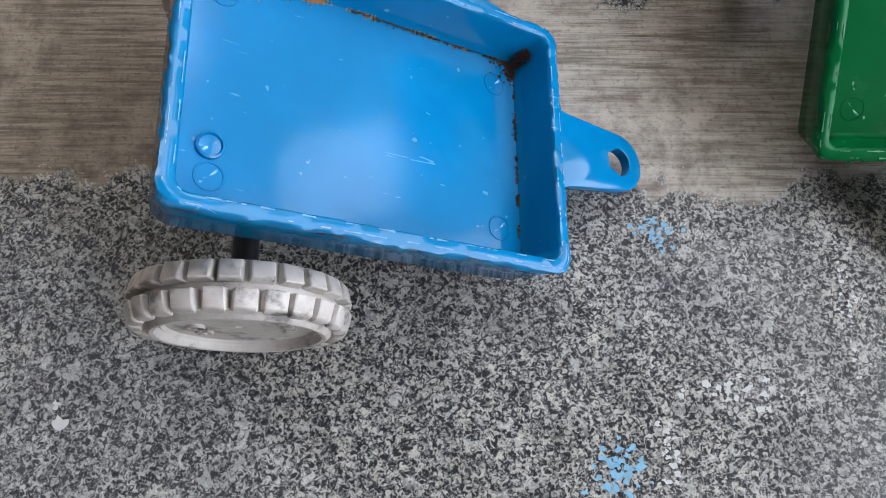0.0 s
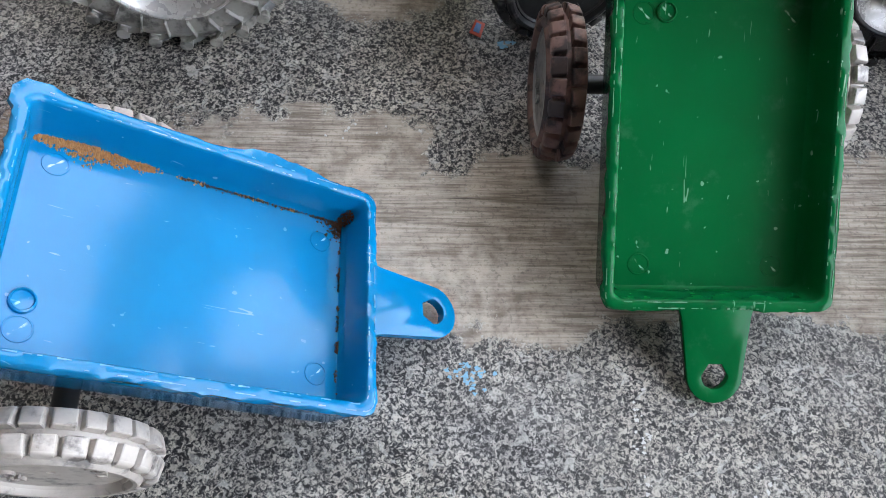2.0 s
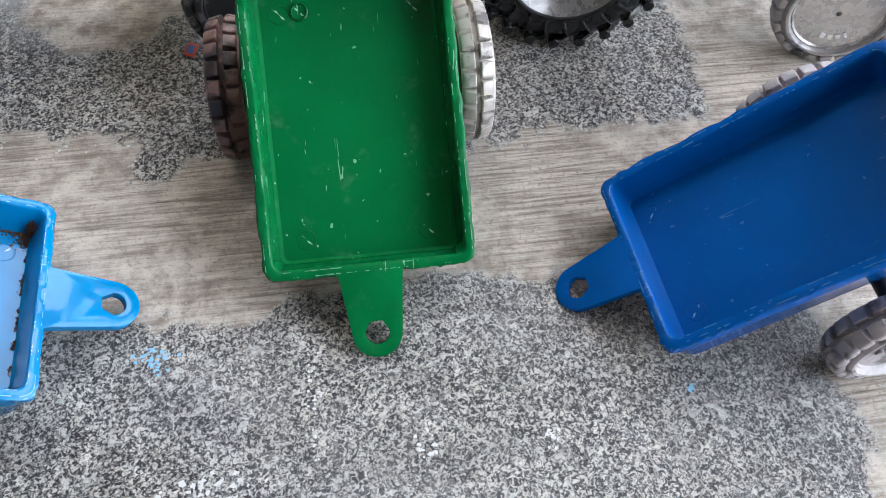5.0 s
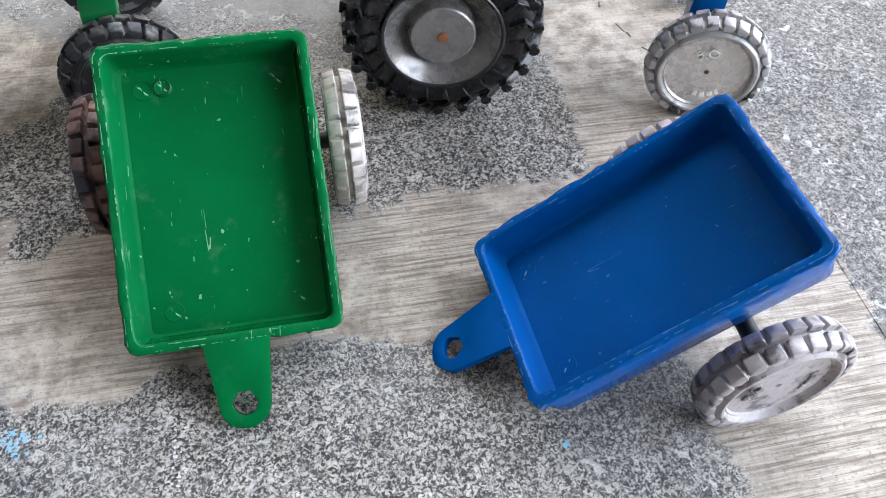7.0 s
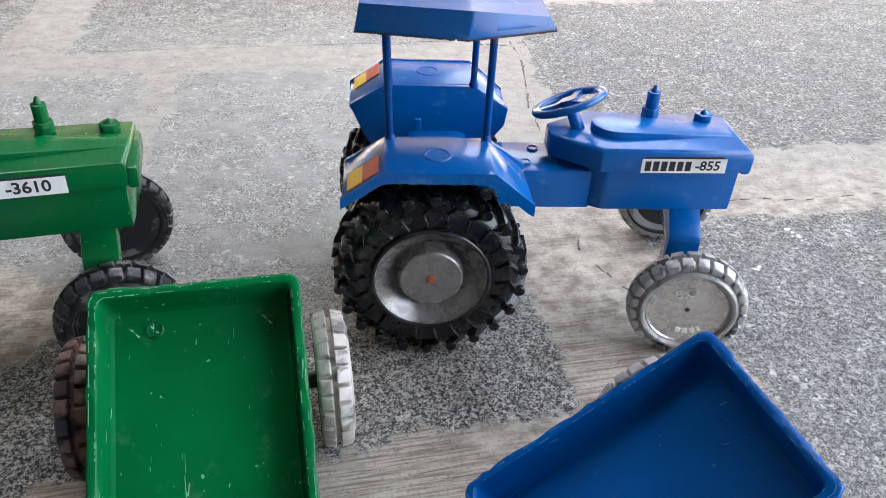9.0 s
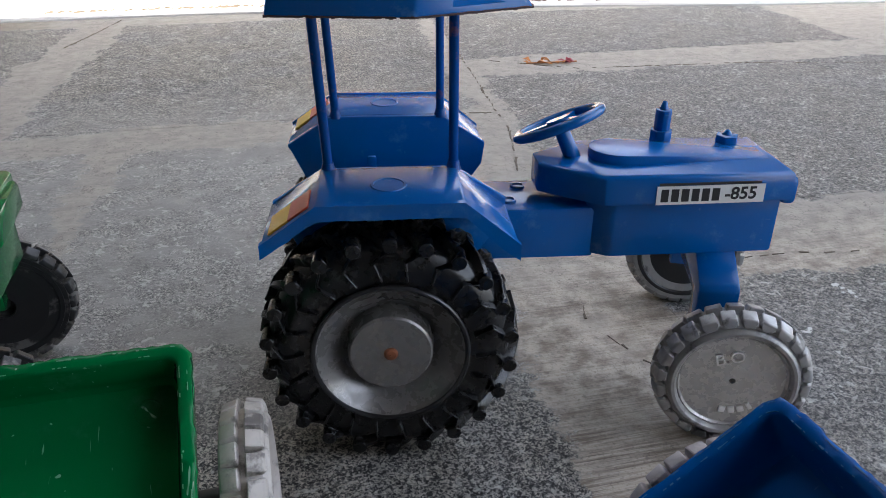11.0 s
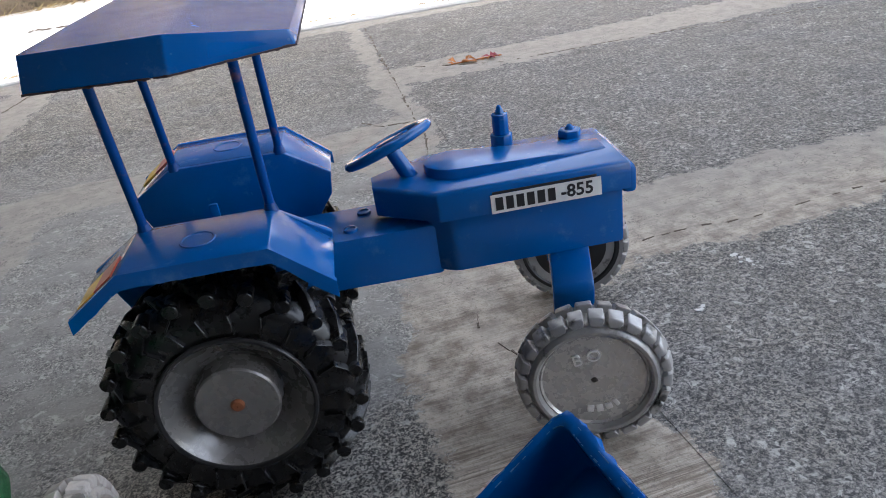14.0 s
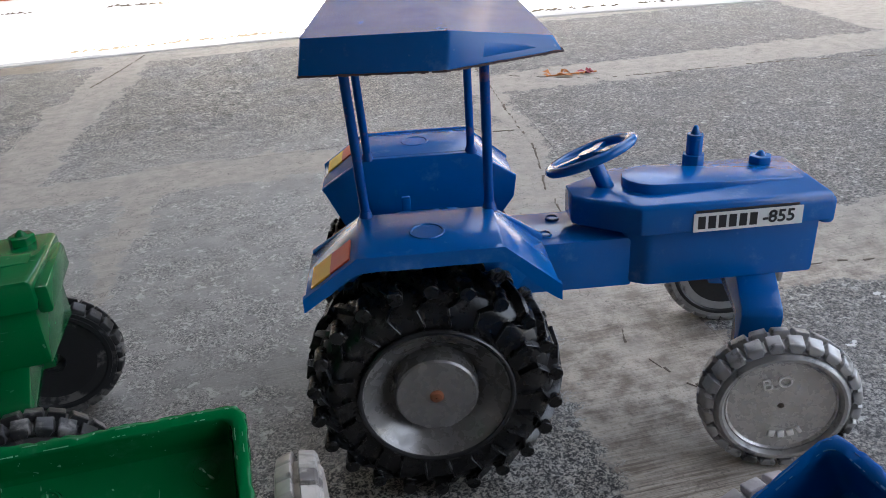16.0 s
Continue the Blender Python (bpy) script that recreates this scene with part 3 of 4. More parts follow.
# ---------------------------------------------------------------- trailers
def trailer(m, paint, rubbed, near_mats, far_mats, label, L=0.139, W=0.0955, seed=1, dirty=False, out=0.0, back=0.0, tail_marks=True, ragged=0.3, bumps=()):
    """Local frame: x from the front rim to the tail, y across, z out of the tray; the rim's top is z = 0."""
    root = thing("toy_trailer", m, label, "toy trailer", "toy trailers")
    rnd = random.Random(seed)
    D, d, wall, W2 = 0.0255, 0.0175, 0.0044, W / 2
    def ring(inset, z, r, rag=0.0):
        pts = rrect(inset, L - inset, -W2 + inset, W2 - inset, r, 40)
        if rag > 0.0002:
            # uneven moulding flash along the rim
            out_ = []
            for x, y in pts:
                q = max(0.0, noise.noise(Vector((x * 55, y * 55, seed * 3.7))) + 0.05) ** 1.5 * 0.0045 * ragged + max(0.0, noise.noise(Vector((x * 330, y * 330, seed)))) * 0.0012
                for bx, bw, bh in bumps:
                    if y < -W2 + 0.01:
                        q += bh * math.exp(-((x - bx) / bw) ** 2)
                v = Vector((0 if 0.006 < x < L - 0.006 else x - L / 2, 0 if abs(y) < W2 - 0.006 else y)).normalized()
                out_.append((x + v.x * q, y + v.y * q))
            pts = out_
        return [(x + rnd.uniform(-rag, rag), y + rnd.uniform(-rag, rag), z + rnd.uniform(-rag, rag) * 0.7) for x, y in pts]
    g = Geo().loops([ring(0.0035, -D, 0.006), ring(0.0025, -D + 0.0015, 0.007), ring(0.0008, -0.006, 0.006), ring(0.0006, -0.0035, 0.006), ring(-0.0002, -0.0028, 0.006, 0.0004), ring(0.0, -0.0006, 0.006, 0.0003),
                     ring(0.0008, 0.0, 0.0055, 0.00012), ring(wall - 0.0006, 0.0, 0.004, 0.0001), ring(wall, -0.0007, 0.004, 0.00015), ring(wall + 0.0003, -0.0018, 0.004), ring(wall + 0.0020, -d + 0.004, 0.004), ring(wall + 0.0023, -d + 0.002, 0.004), ring(wall + 0.0035, -d, 0.003)])
    tray = part("tray", g, paint, root, smooth=50)
    # pale scuffs where the paint has rubbed along both edges of the rim
    scuff = Geo()
    for inset, sd in ((0.0011, 1.0), (wall - 0.0008, 5.0)):
        pts = rrect(inset, L - inset, -W2 + inset, W2 - inset, 0.005, 90, 6)
        for (xa, ya), (xb, yb) in zip(pts, pts[1:] + pts[:1]):
            if noise.noise(Vector((xa * 160, ya * 160, seed * 2.0 + sd))) + 0.5 * noise.noise(Vector((xa * 700, ya * 700, sd))) < 0.14:
                continue
            o = Vector((yb - ya, xa - xb)).normalized() * (0.0001 + 0.0003 * max(0.0, noise.noise(Vector((xa * 420, ya * 420, sd + 2.0)))))
            scuff.prism([(xa - o.x, ya - o.y), (xb - o.x, yb - o.y), (xb + o.x, yb + o.y), (xa + o.x, ya + o.y)], -0.0004, 0.00022, "z")
    part("worn_rim", scuff, rubbed, root, "pale rubbed paint along the rim")
    # moulding marks on the tray's bed
    for x, y, r, h in ((0.017, W2 - 0.019, 0.0044, 0.0003), (0.017, -W2 + 0.019, 0.0044, 0.0003), (L - 0.017, W2 - 0.017, 0.0044, 0.0003), (L - 0.017, -W2 + 0.017, 0.0044, 0.0003)):
        if x > 0.1 and not tail_marks:
            continue
        part("moulding_ring", Geo().add(*lathe_up([(r + 0.0003, 0.0), (r + 0.0001, h), (r - 0.0003, h), (r - 0.0004, 0.00005), (0.0003, 0.00005)], 28), Matrix.Translation((x, y, -d))), paint, tray)
    knob = Geo().add(*lathe_up([(0.0044, 0.0), (0.0042, 0.0012), (0.0036, 0.0016), (0.0032, 0.0008), (0.001, 0.0006)], 28), Matrix.Translation((L - 0.0165, 0.0215, -d)))
    if tail_marks:
        part("moulding_knob", knob, paint, tray)
    # drawbar with a hitch eye
    a, th = 0.027, 0.0042
    half = []
    for k in range(13):
        t = radians(90 + 180 * k / 12)
        half.append((-a + 0.0115 * math.cos(t), 0.0115 * math.sin(t)))
    outline = [(0.0025, 0.0165), (-0.003, 0.0148)] + half + [(-0.003, -0.0138), (0.0025, -0.0148)]
    n = len(outline)
    hole = []
    for x, y in outline:
        ang = math.atan2(y, x + a)
        hole.append((-a + 0.0056 * math.cos(ang), 0.0056 * math.sin(ang)))
    bar = Geo().loops([[(x, y, 0.0) for x, y in outline], [(x, y, -th) for x, y in outline], [(x, y, -th) for x, y in hole], [(x, y, 0.0) for x, y in hole]], closed=True)
    part("drawbar", bar, paint, root, bevel=0.0005)
    # axle under the bed
    ua, h, T = AXLE
    br = Geo().prism([(ua - 0.016, -D + 0.001), (ua + 0.016, -D + 0.001), (ua + 0.007, -h - 0.005), (ua - 0.007, -h - 0.005)], -0.03, 0.03)
    part("axle_bracket", br, paint, root, bevel=0.001)
    part("axle", Geo().cyl((ua - back, -T - out + 0.004, -h), (ua, T - 0.004, -h), 0.0045, 18), BLACK_PART, root, "black axle stub")
    for side, (tm, dm, lb) in ((-1, near_mats), (1, far_mats)):
        wm = Matrix.Translation((ua - (back if side < 0 else 0.0), side * (T + (out if side < 0 else 0.0) - 0.0080), -h)) @ Matrix.Rotation(radians(0 if side < 0 else 180), 4, "Z") @ Matrix.Rotation(rnd.uniform(0, 6), 4, "Y")
        small_wheel(root, wm, tm, dm, lb)
    if dirty:
        def crumb(geo, x, y, zz, r):
            geo.add([(x + r, y, zz), (x - r * 0.5, y + r, zz), (x - r * 0.5, y - r, zz), (x, y, zz + r * 1.1)], [(0, 1, 3), (1, 2, 3), (2, 0, 3), (0, 2, 1)])
        pile, grime = Geo(), Geo()
        y_w, x_w = -W2 + wall + 0.0034, wall + 0.0034
        for k in range(1900):
            s = rnd.uniform(0.0, 0.42) if k < 1500 else rnd.uniform(0.3, 1.0)
            x = L - 0.008 - 0.1 * s
            lump = 0.55 + 0.9 * noise.noise(Vector((x * 150, 3.0, 0)))
            wd = max(0.0005, (0.0058 * math.exp(-((s - 0.2) / 0.15) ** 2) + 0.0012) * lump) if s < 0.45 else 0.0006
            if s > 0.45 and noise.noise(Vector((x * 90, 7.0, 0))) < -0.05:
                continue
            e = abs(rnd.gauss(0, 0.55))
            crumb(pile, x, y_w + wd * e - 0.0012 * (1 - min(1, e)), -d + max(0.0, 0.0022 * (1 - e)) * (wd / 0.006) + rnd.uniform(-0.0002, 0.0003), rnd.uniform(0.0003, 0.0008))
        for k in range(1500):
            if k < 900:
                a, q = rnd.uniform(-0.3, math.pi / 2 + 0.3), abs(rnd.gauss(0, 0.0042))
                up = rnd.random() ** 2 * 0.009
                x, y, zz = x_w - 0.0012 + q * math.cos(a) - up * 0.1, y_w - 0.0012 + q * math.sin(a) - up * 0.1, -d + (up if q < 0.004 else 0.0)
            elif k < 1250:
                y = rnd.uniform(y_w, W2 - 0.012)
                if noise.noise(Vector((y * 110, 5.0, 0))) < -0.1:
                    continue
                x, zz = x_w + abs(rnd.gauss(0, 0.0006)), -d + rnd.uniform(0, 0.0006)
            else:
                x, y, zz = rnd.uniform(x_w, L - 0.06), y_w + abs(rnd.gauss(0, 0.0005)), -d + rnd.uniform(0, 0.0006)
            crumb(grime, x, y, zz, rnd.uniform(0.0003, 0.0006) if k >= 900 else rnd.uniform(0.0004, 0.0009))
        tagged(part("dirt", pile, SAWDUST, root, "orange-brown sandy dirt in the tray's corner"), kind="stuff")
        tagged(part("grime", grime, GRIME, root, "dark brown grime along the tray's edges"), kind="stuff")
    return root


def lathe_up(profile, n):
    """Turns (radius, z) pairs round the z axis."""
    vs, fs = [], []
    for r, z in profile:
        vs += [(r * math.cos(2 * math.pi * i / n), r * math.sin(2 * math.pi * i / n), z) for i in range(n)]
    for k in range(len(profile) - 1):
        fs += [(k * n + i, k * n + (i + 1) % n, (k + 1) * n + (i + 1) % n, (k + 1) * n + i) for i in range(n)]
    fs.append(tuple(range((len(profile) - 1) * n, len(profile) * n)))
    return vs, fs


AXLE = (0.0965, 0.0546, 0.0680)
W_WHITE = (WHITE_TYRE, WHITE_TYRE, "white-sprayed toy wheel with block tread")
W_BROWN = (BROWN_TYRE, GREY_TYRE, "grubby dark brown toy wheel with block tread")
W_GREY = (PALE_TYRE, PALE_TYRE, "pale grey sprayed toy wheel with block tread")
trailer(pose(0.0627, 0.1349, 0.0275, -0.4, -31.8, 181.2), SKY_BLUE, PALE_BLUE, W_WHITE, W_WHITE, "light blue plastic toy trailer, dirty tray, drawbar on floor", 0.137, 0.0958, 1, True, -0.002, ragged=0.35, bumps=((0.132, 0.008, 0.0035), (0.05, 0.009, 0.0035), (0.033, 0.008, 0.002)))
trailer(pose(0.2018, 0.1301, 0.0255, -1.7, -34.2, 89.8), GREEN, PALE_GREEN, W_WHITE, W_BROWN, "scratched green plastic toy trailer, drawbar tipped to the floor", 0.1387, 0.0955, 2)
trailer(pose(0.3211, 0.1221, 0.0230, -0.9, -34.9, 4.0), DEEP_BLUE, RUBBED_BLUE, W_GREY, W_GREY, "deep blue plastic toy trailer, drawbar tipped to the floor", 0.1384, 0.0938, 3, False, -0.0005, 0.005, False)


# ---------------------------------------------------------------- tractors
def tractor(m, paint, label, base=0.1545, fx=0.0, lift=0.0, canopy=True, rear=None, front=None, writing=(6, "-855"), plate_x=(0.1245, 0.1795), plate_z=0.1042, plate_h=0.0090, boxy=0.86, track=(0.0745, 0.0715), steer=0.0, skew=0.0):
    """Local frame: x ahead from the rear axle, y to the tractor's left, z up from the floor."""
    root = thing("toy_tractor", m, label, "toy tractor", "toy tractors")
    z = lambda v: v + lift
    # the body leans a little to the right
    lean = Matrix(((1, 0, 0, 0), (0, 1, 0, 0), (0, 0.014 if canopy else 0.0, 1, 0), (0, 0, 0, 1)))
    # gearbox and engine block
    part("chassis", Geo().box((-0.03, -0.019, z(0.0765)), (0.1, 0.019, z(0.1033))).box((-0.02, -0.03, 0.052), (0.02, 0.03, z(0.075))), paint, root, bevel=0.002)
    block = [(0.0955, -0.0175), (0.106, -0.0235), (0.189 + fx, -0.0225), (0.189 + fx, 0.0225), (0.106, 0.0235), (0.0955, 0.0175)]
    cover = [(0.0720 + fx, -0.008), (0.1 + fx, -0.0283), (0.1915 + fx, -0.0268), (0.1915 + fx, 0.0268), (0.1 + fx, 0.0283), (0.0720 + fx, 0.008)]
    cover = [(x + (skew * y if x > 0.15 else 0.0), y) for x, y in cover]
    block = [(x + (skew * y if x > 0.15 else 0.0), y) for x, y in block]
    rings = [[(x, y, z(0.1078)) for x, y in cover], [(x, y * 0.97, z(0.1208)) for x, y in cover], [(x - (0.002 if x > 0.15 else 0), y * boxy, z(0.1222)) for x, y in cover]]
    part("engine_block", Geo().prism(block, z(0.0782), z(0.109), "z"), paint, root, bevel=0.002)
    hood = part("hood", Geo().loops(rings), paint, root, bevel=0.0012)
    part("nose", Geo().box((0.1885 + fx, -0.024, z(0.104)), (0.1955 + fx, 0.024, z(0.118))), paint, hood, bevel=0.0025)
    ridge = [(0.1 + 0.0135 - 0.0155 * math.cos(k * math.pi / 8), 0.0145 * math.sin(k * math.pi / 8)) for k in range(-4, 5)]
    ridge = [(0.186 + fx, -0.0075)] + ridge + [(0.186 + fx, 0.0075), (0.186 + fx, 0.0)]
    part("hood_ridge", Geo().loops([[(x, y, z(0.1215)) for x, y in ridge], [(x, y * 0.93, z(0.1270) - (0.0044 if x > 0.15 else 0)) for x, y in ridge]]), paint, hood, bevel=0.0008)
    ex, cx = 0.1405 + fx + skew * 0.08, 0.1752 + fx + skew * 0.08
    part("exhaust", Geo().cyl((ex, 0.019, z(0.12)), (ex, 0.019, z(0.129)), 0.0057, 8).cyl((ex, 0.019, z(0.1285)), (ex, 0.019, z(0.1395)), 0.0042, 10).cyl((ex, 0.019, z(0.139)), (ex, 0.019, z(0.1437)), 0.0028, 8, 0.001), paint, root, bevel=0.0005)
    part("filler_cap", Geo().cyl((cx, 0.0175, z(0.12)), (cx, 0.0175, z(0.126)), 0.006, 6).cyl((cx, 0.0175, z(0.1255)), (cx, 0.0175, z(0.1285)), 0.0035, 6, 0.001), paint, root, bevel=0.0006)
    # model plate: white sticker with dark letter bars
    yw = lambda x: -(0.0283 - (x - 0.1 - fx) * 0.0015 / 0.0915 + 0.0001) - 0.0001
    yz = lambda x, h: yw(x) * (1 - 0.03 * (h - z(0.1078)) / 0.013)
    x0, x1, z0, z1 = plate_x[0], plate_x[1], z(plate_z), z(plate_z + plate_h)

    def slip(xa, xb, za, zb, off, thick):
        """A thin piece lying on the hood's side."""
        q = [(xa, za), (xb, za), (xb, zb), (xa, zb)]
        return Geo().loops([[(x, yz(x, h) - off, h) for x, h in q], [(x, yz(x, h) - off - thick, h) for x, h in q]])
    plate_ob = part("sticker", slip(x0, x1, z0, z1, 0.0, 0.0003), STICKER_WHITE, hood, "white paper sticker with black print")
    part("sticker_edge", slip(x0 + 0.001, x1 - 0.002, z1 + 0.0002, z1 + 0.0014, -0.0001, 0.0003), STICKER_BLACK, hood, "worn black strip above the sticker")
    hgt = z1 - z0
    count, number = writing
    wd = (x1 - x0) / (count + len(number) + 0.6)
    for k in range(count):
        xa = x0 + wd * (k + 0.42)
        part("print_bar", slip(xa, xa + wd * 0.72, z0 + hgt * 0.16, z0 + hgt * 0.84, 0.0002, 0.0003), STICKER_BLACK, plate_ob)
    xm = x0 + wd * (count + 0.25 + len(number) / 2)
    flat = Matrix.Translation((xm, yz(xm, z0 + hgt / 2) - 0.0004, z0 + hgt / 2)) @ Matrix.Rotation(math.atan2(0.0015, 0.0915), 4, "Z") @ Matrix.Rotation(radians(90), 4, "X")
    lettering("printed_number", number, hgt * 0.96, 0.0001, flat, STICKER_BLACK, plate_ob, bold=0.022)
    # steering wheel
    c, tilt = Vector((0.083 + fx, 0.003, z(0.1383))), Matrix.Rotation(radians(-21), 4, "Y") @ Matrix.Rotation(radians(-14), 4, "X")
    sw = Geo()
    rr, tr = 0.0205, 0.0031
    sw.loops([[tuple(c + tilt @ Vector(((rr + tr * math.cos(b)) * math.cos(a), (rr + tr * math.cos(b)) * math.sin(a), tr * 0.8 * math.sin(b)))) for b in [k * math.pi / 4 for k in range(8)]] for a in [k * math.pi / 18 for k in range(36)]], closed=True)
    for a in (0, 120, 240):
        sw.box((0, -0.0022, -0.0014), (rr, 0.0022, 0.0014), Matrix.Translation(c) @ tilt @ Matrix.Rotation(radians(a + 60), 4, "Z"))
    sw.cyl(c + tilt @ Vector((0, 0, -0.002)), c + tilt @ Vector((0, 0, 0.0022)), 0.0055, 14)
    part("steering_wheel", sw, paint, root, smooth=60)
    part("steering_column", Geo().cyl((0.0925 + fx, 0.0025, z(0.118)), tuple(c), 0.0042, 14, 0.0036), paint, root)
    # seat and levers
    seat = [(-0.014, -0.014), (-0.010, -0.0165), (0.018, -0.0165), (0.0225, -0.012), (0.0225, 0.012), (0.018, 0.0165), (-0.010, 0.0165), (-0.014, 0.014)]
    part("seat", Geo().prism(seat, z(0.103), z(0.1118), "z"), paint, root, bevel=0.0018)
    part("lever", Geo().box((-0.0095, 0.0175, z(0.103)), (-0.0050, 0.0200, z(0.1180))), paint, root, bevel=0.0008)
    for py in (0.009, -0.009):
        part("pedal", Geo().add(*lathe_up([(0.0036, 0.0), (0.0034, 0.0011), (0.0026, 0.0013), (0.0022, 0.0006), (0.0006, 0.0006)], 20), Matrix.Translation((0.062 + py * 0.4, py, z(0.1033)))), paint, root)
    # mudguards
    for side in (-1, 1):
        top = [(-0.051, 0.1172), (-0.0285, 0.1334), (0.0295, 0.1334), (0.052, 0.1145)]
        low = [(0.0505, 0.1120), (0.028, 0.1304), (-0.027, 0.1304), (-0.0495, 0.1142)]
        guard = Geo().prism([(x, z(h)) for x, h in top + low], side * 0.0365, side * 0.0735, m=lean)
        gd = part("mudguard", guard, paint, root, bevel=0.0008)
        skin = [(-0.0505, 0.1185), (-0.028, 0.1330), (0.029, 0.1330), (0.0520, 0.1180), (0.0505, 0.1060), (0.036, 0.086), (-0.034, 0.086), (-0.0415, 0.0985)]
        part("inner_panel", Geo().prism([(x, z(h)) for x, h in skin], side * 0.0342, side * 0.0378, m=lean), paint, gd, bevel=0.0008)
        # outer lip with an uneven lower edge
        line = [(-0.0515, 0.1176), (-0.0285, 0.1338), (0.0295, 0.1338), (0.0525, 0.1147)]
        fine = []
        for (xa, za), (xb, zb_) in zip(line, line[1:]):
            fine += [(xa + (xb - xa) * k / 12, za + (zb_ - za) * k / 12) for k in range(12)]
        fine.append(line[-1])
        lip = Geo()
        drop = lambda x: 0.0066 + 0.0005 * noise.noise(Vector((x * 260, side * 4.0, 1.7))) + 0.0016 * math.exp(-((x - 0.045) / 0.008) ** 2)
        lip.loops([[(x, side * 0.0735, z(h)), (x, side * 0.0757, z(h) - 0.0003), (x, side * 0.0759, z(h) - drop(x)), (x, side * 0.0740, z(h) - drop(x))] for x, h in fine], m=lean)
        part("lip", lip, paint, gd, smooth=40)
        seal = Geo()
        seal.add(*lathe_up([(0.0075, 0.0), (0.0072, 0.0004), (0.0064, 0.0004), (0.0061, 0.0), (0.002, 0.0)], 30), lean @ Matrix.Translation((0.0, side * 0.056, z(0.1335))))
        part("moulding_ring", seal, paint, gd)
        if canopy:
            sl = math.atan2(0.0162, 0.0225)
            for mat_, y0, y1 in ((STICKER_RED, 0.0, 0.5), (STICKER_YELLOW, 0.5, 1.0)):
                t = lean @ Matrix.Translation((-0.0397, side * 0.063, z(0.1255))) @ Matrix.Rotation(-sl, 4, "Y")
                s0, s1 = 0.010 - y0 * 0.02, 0.010 - y1 * 0.02
                part("sticker", Geo().box((min(s0, s1), -0.0085, -0.0004), (max(s0, s1), 0.0085, 0.0006), t), mat_, gd, "red reflector sticker" if y0 == 0 else "yellow reflector sticker")
    if canopy:
        for px, tx in ((-0.0252, -0.0290), (0.0284, 0.0278)):
            for side in (-1, 1):
                foot = lean @ Vector((px, side * 0.0365, z(0.1320)))
                part("post", Geo().cyl(tuple(foot), (tx, side * 0.0365, z(0.2080)), 0.0021, 14).cyl(tuple(foot), tuple(foot + Vector((0, 0, 0.004))), 0.0034, 14, 0.0023), POST_BLUE, root)
        eave = [(-0.0435, -0.0595), (0.0105, -0.0710), (0.0553, -0.0575), (0.0568, 0.0560), (0.0095, 0.0710), (-0.0380, 0.0630)]
        crown = [(-0.0410, -0.0590), (0.0118, -0.0705), (0.0530, -0.0500), (0.0545, 0.0490), (0.0105, 0.0695), (-0.0345, 0.0610)]
        zt = [0.2140, 0.2155, 0.2072, 0.2072, 0.2152, 0.2148]
        zb = [0.2003, 0.2014, 0.2027, 0.2027, 0.2014, 0.2010]
        pull = lambda pts, e: [(x - math.copysign(e, x) if abs(x) > 0.02 else x, y - math.copysign(e, y)) for x, y in pts]
        put_z = lambda pts, hs, o=0.0: [(x, y, z(h + o)) for (x, y), h in zip(pts, hs)]
        roof_in, top_in = pull(eave, 0.002), pull(crown, 0.002)
        shell = Geo().loops([put_z(eave, zb), put_z(crown, zt), put_z(top_in, zt, -0.003), put_z(roof_in, zb)], (False, False), True)
        shell.add(put_z(crown, zt), [(0, 1, 4, 5), (1, 2, 3, 4)]).add(put_z(top_in, zt, -0.003), [(5, 4, 1, 0), (4, 3, 2, 1)])
        roof = part("canopy", shell, paint, root, bevel=0.0012, weld=True)
        worn = Geo()
        ring_ = [Vector((x, y, z(h))) for (x, y), h in zip(pull(eave, -0.0002), zb)]
        for k, p in enumerate(ring_):
            q = ring_[(k + 1) % len(ring_)]
            o = Vector((q.y - p.y, p.x - q.x, 0)).normalized() * 0.0003
            m_ = int((q - p).length / 0.0013)
            for n_ in range(m_):
                if noise.noise(Vector((k * 9.0, n_ * 0.2, 1.0))) < -0.3:
                    continue
                u, v = p.lerp(q, n_ / m_), p.lerp(q, (n_ + 1.05) / m_)
                up_ = Vector((0, 0, 0.0005 + 0.0005 * noise.noise(Vector((k * 5.0, n_ * 0.3, 4.0)))))
                lo_ = Vector((0, 0, -0.0003 - 0.0004 * noise.noise(Vector((k * 5.0, n_ * 0.5, 8.0)))))
                worn.loops([[tuple(u + o + lo_), tuple(v + o + lo_), tuple(v + o + up_ * 0.8), tuple(u + o + up_)], [tuple(u - o + lo_), tuple(v - o + lo_), tuple(v - o + up_ * 0.8), tuple(u - o + up_)]])
        part("worn_edge", worn, WORN, roof, "dark chipped paint along the lower edge")
    # front axle, swung round its pivot
    swing = Matrix.Translation((base + (track[1] - 0.0074) * math.sin(radians(steer)), 0, 0)) @ Matrix.Rotation(radians(-steer), 4, "Z") @ Matrix.Translation((-base, 0, 0))
    beam = [(-0.041, 0.043), (-0.0435, 0.0670), (-0.0415, 0.0700), (-0.020, z(0.0800)), (0.020, z(0.0800)), (0.0415, 0.0700), (0.0435, 0.0670), (0.041, 0.043), (0.030, 0.043), (0.028, 0.060), (-0.028, 0.060), (-0.030, 0.043)]
    part("front_axle", Geo().prism(beam, base - 0.0150, base + 0.0045, "x", m=swing), paint, root, bevel=0.0012)
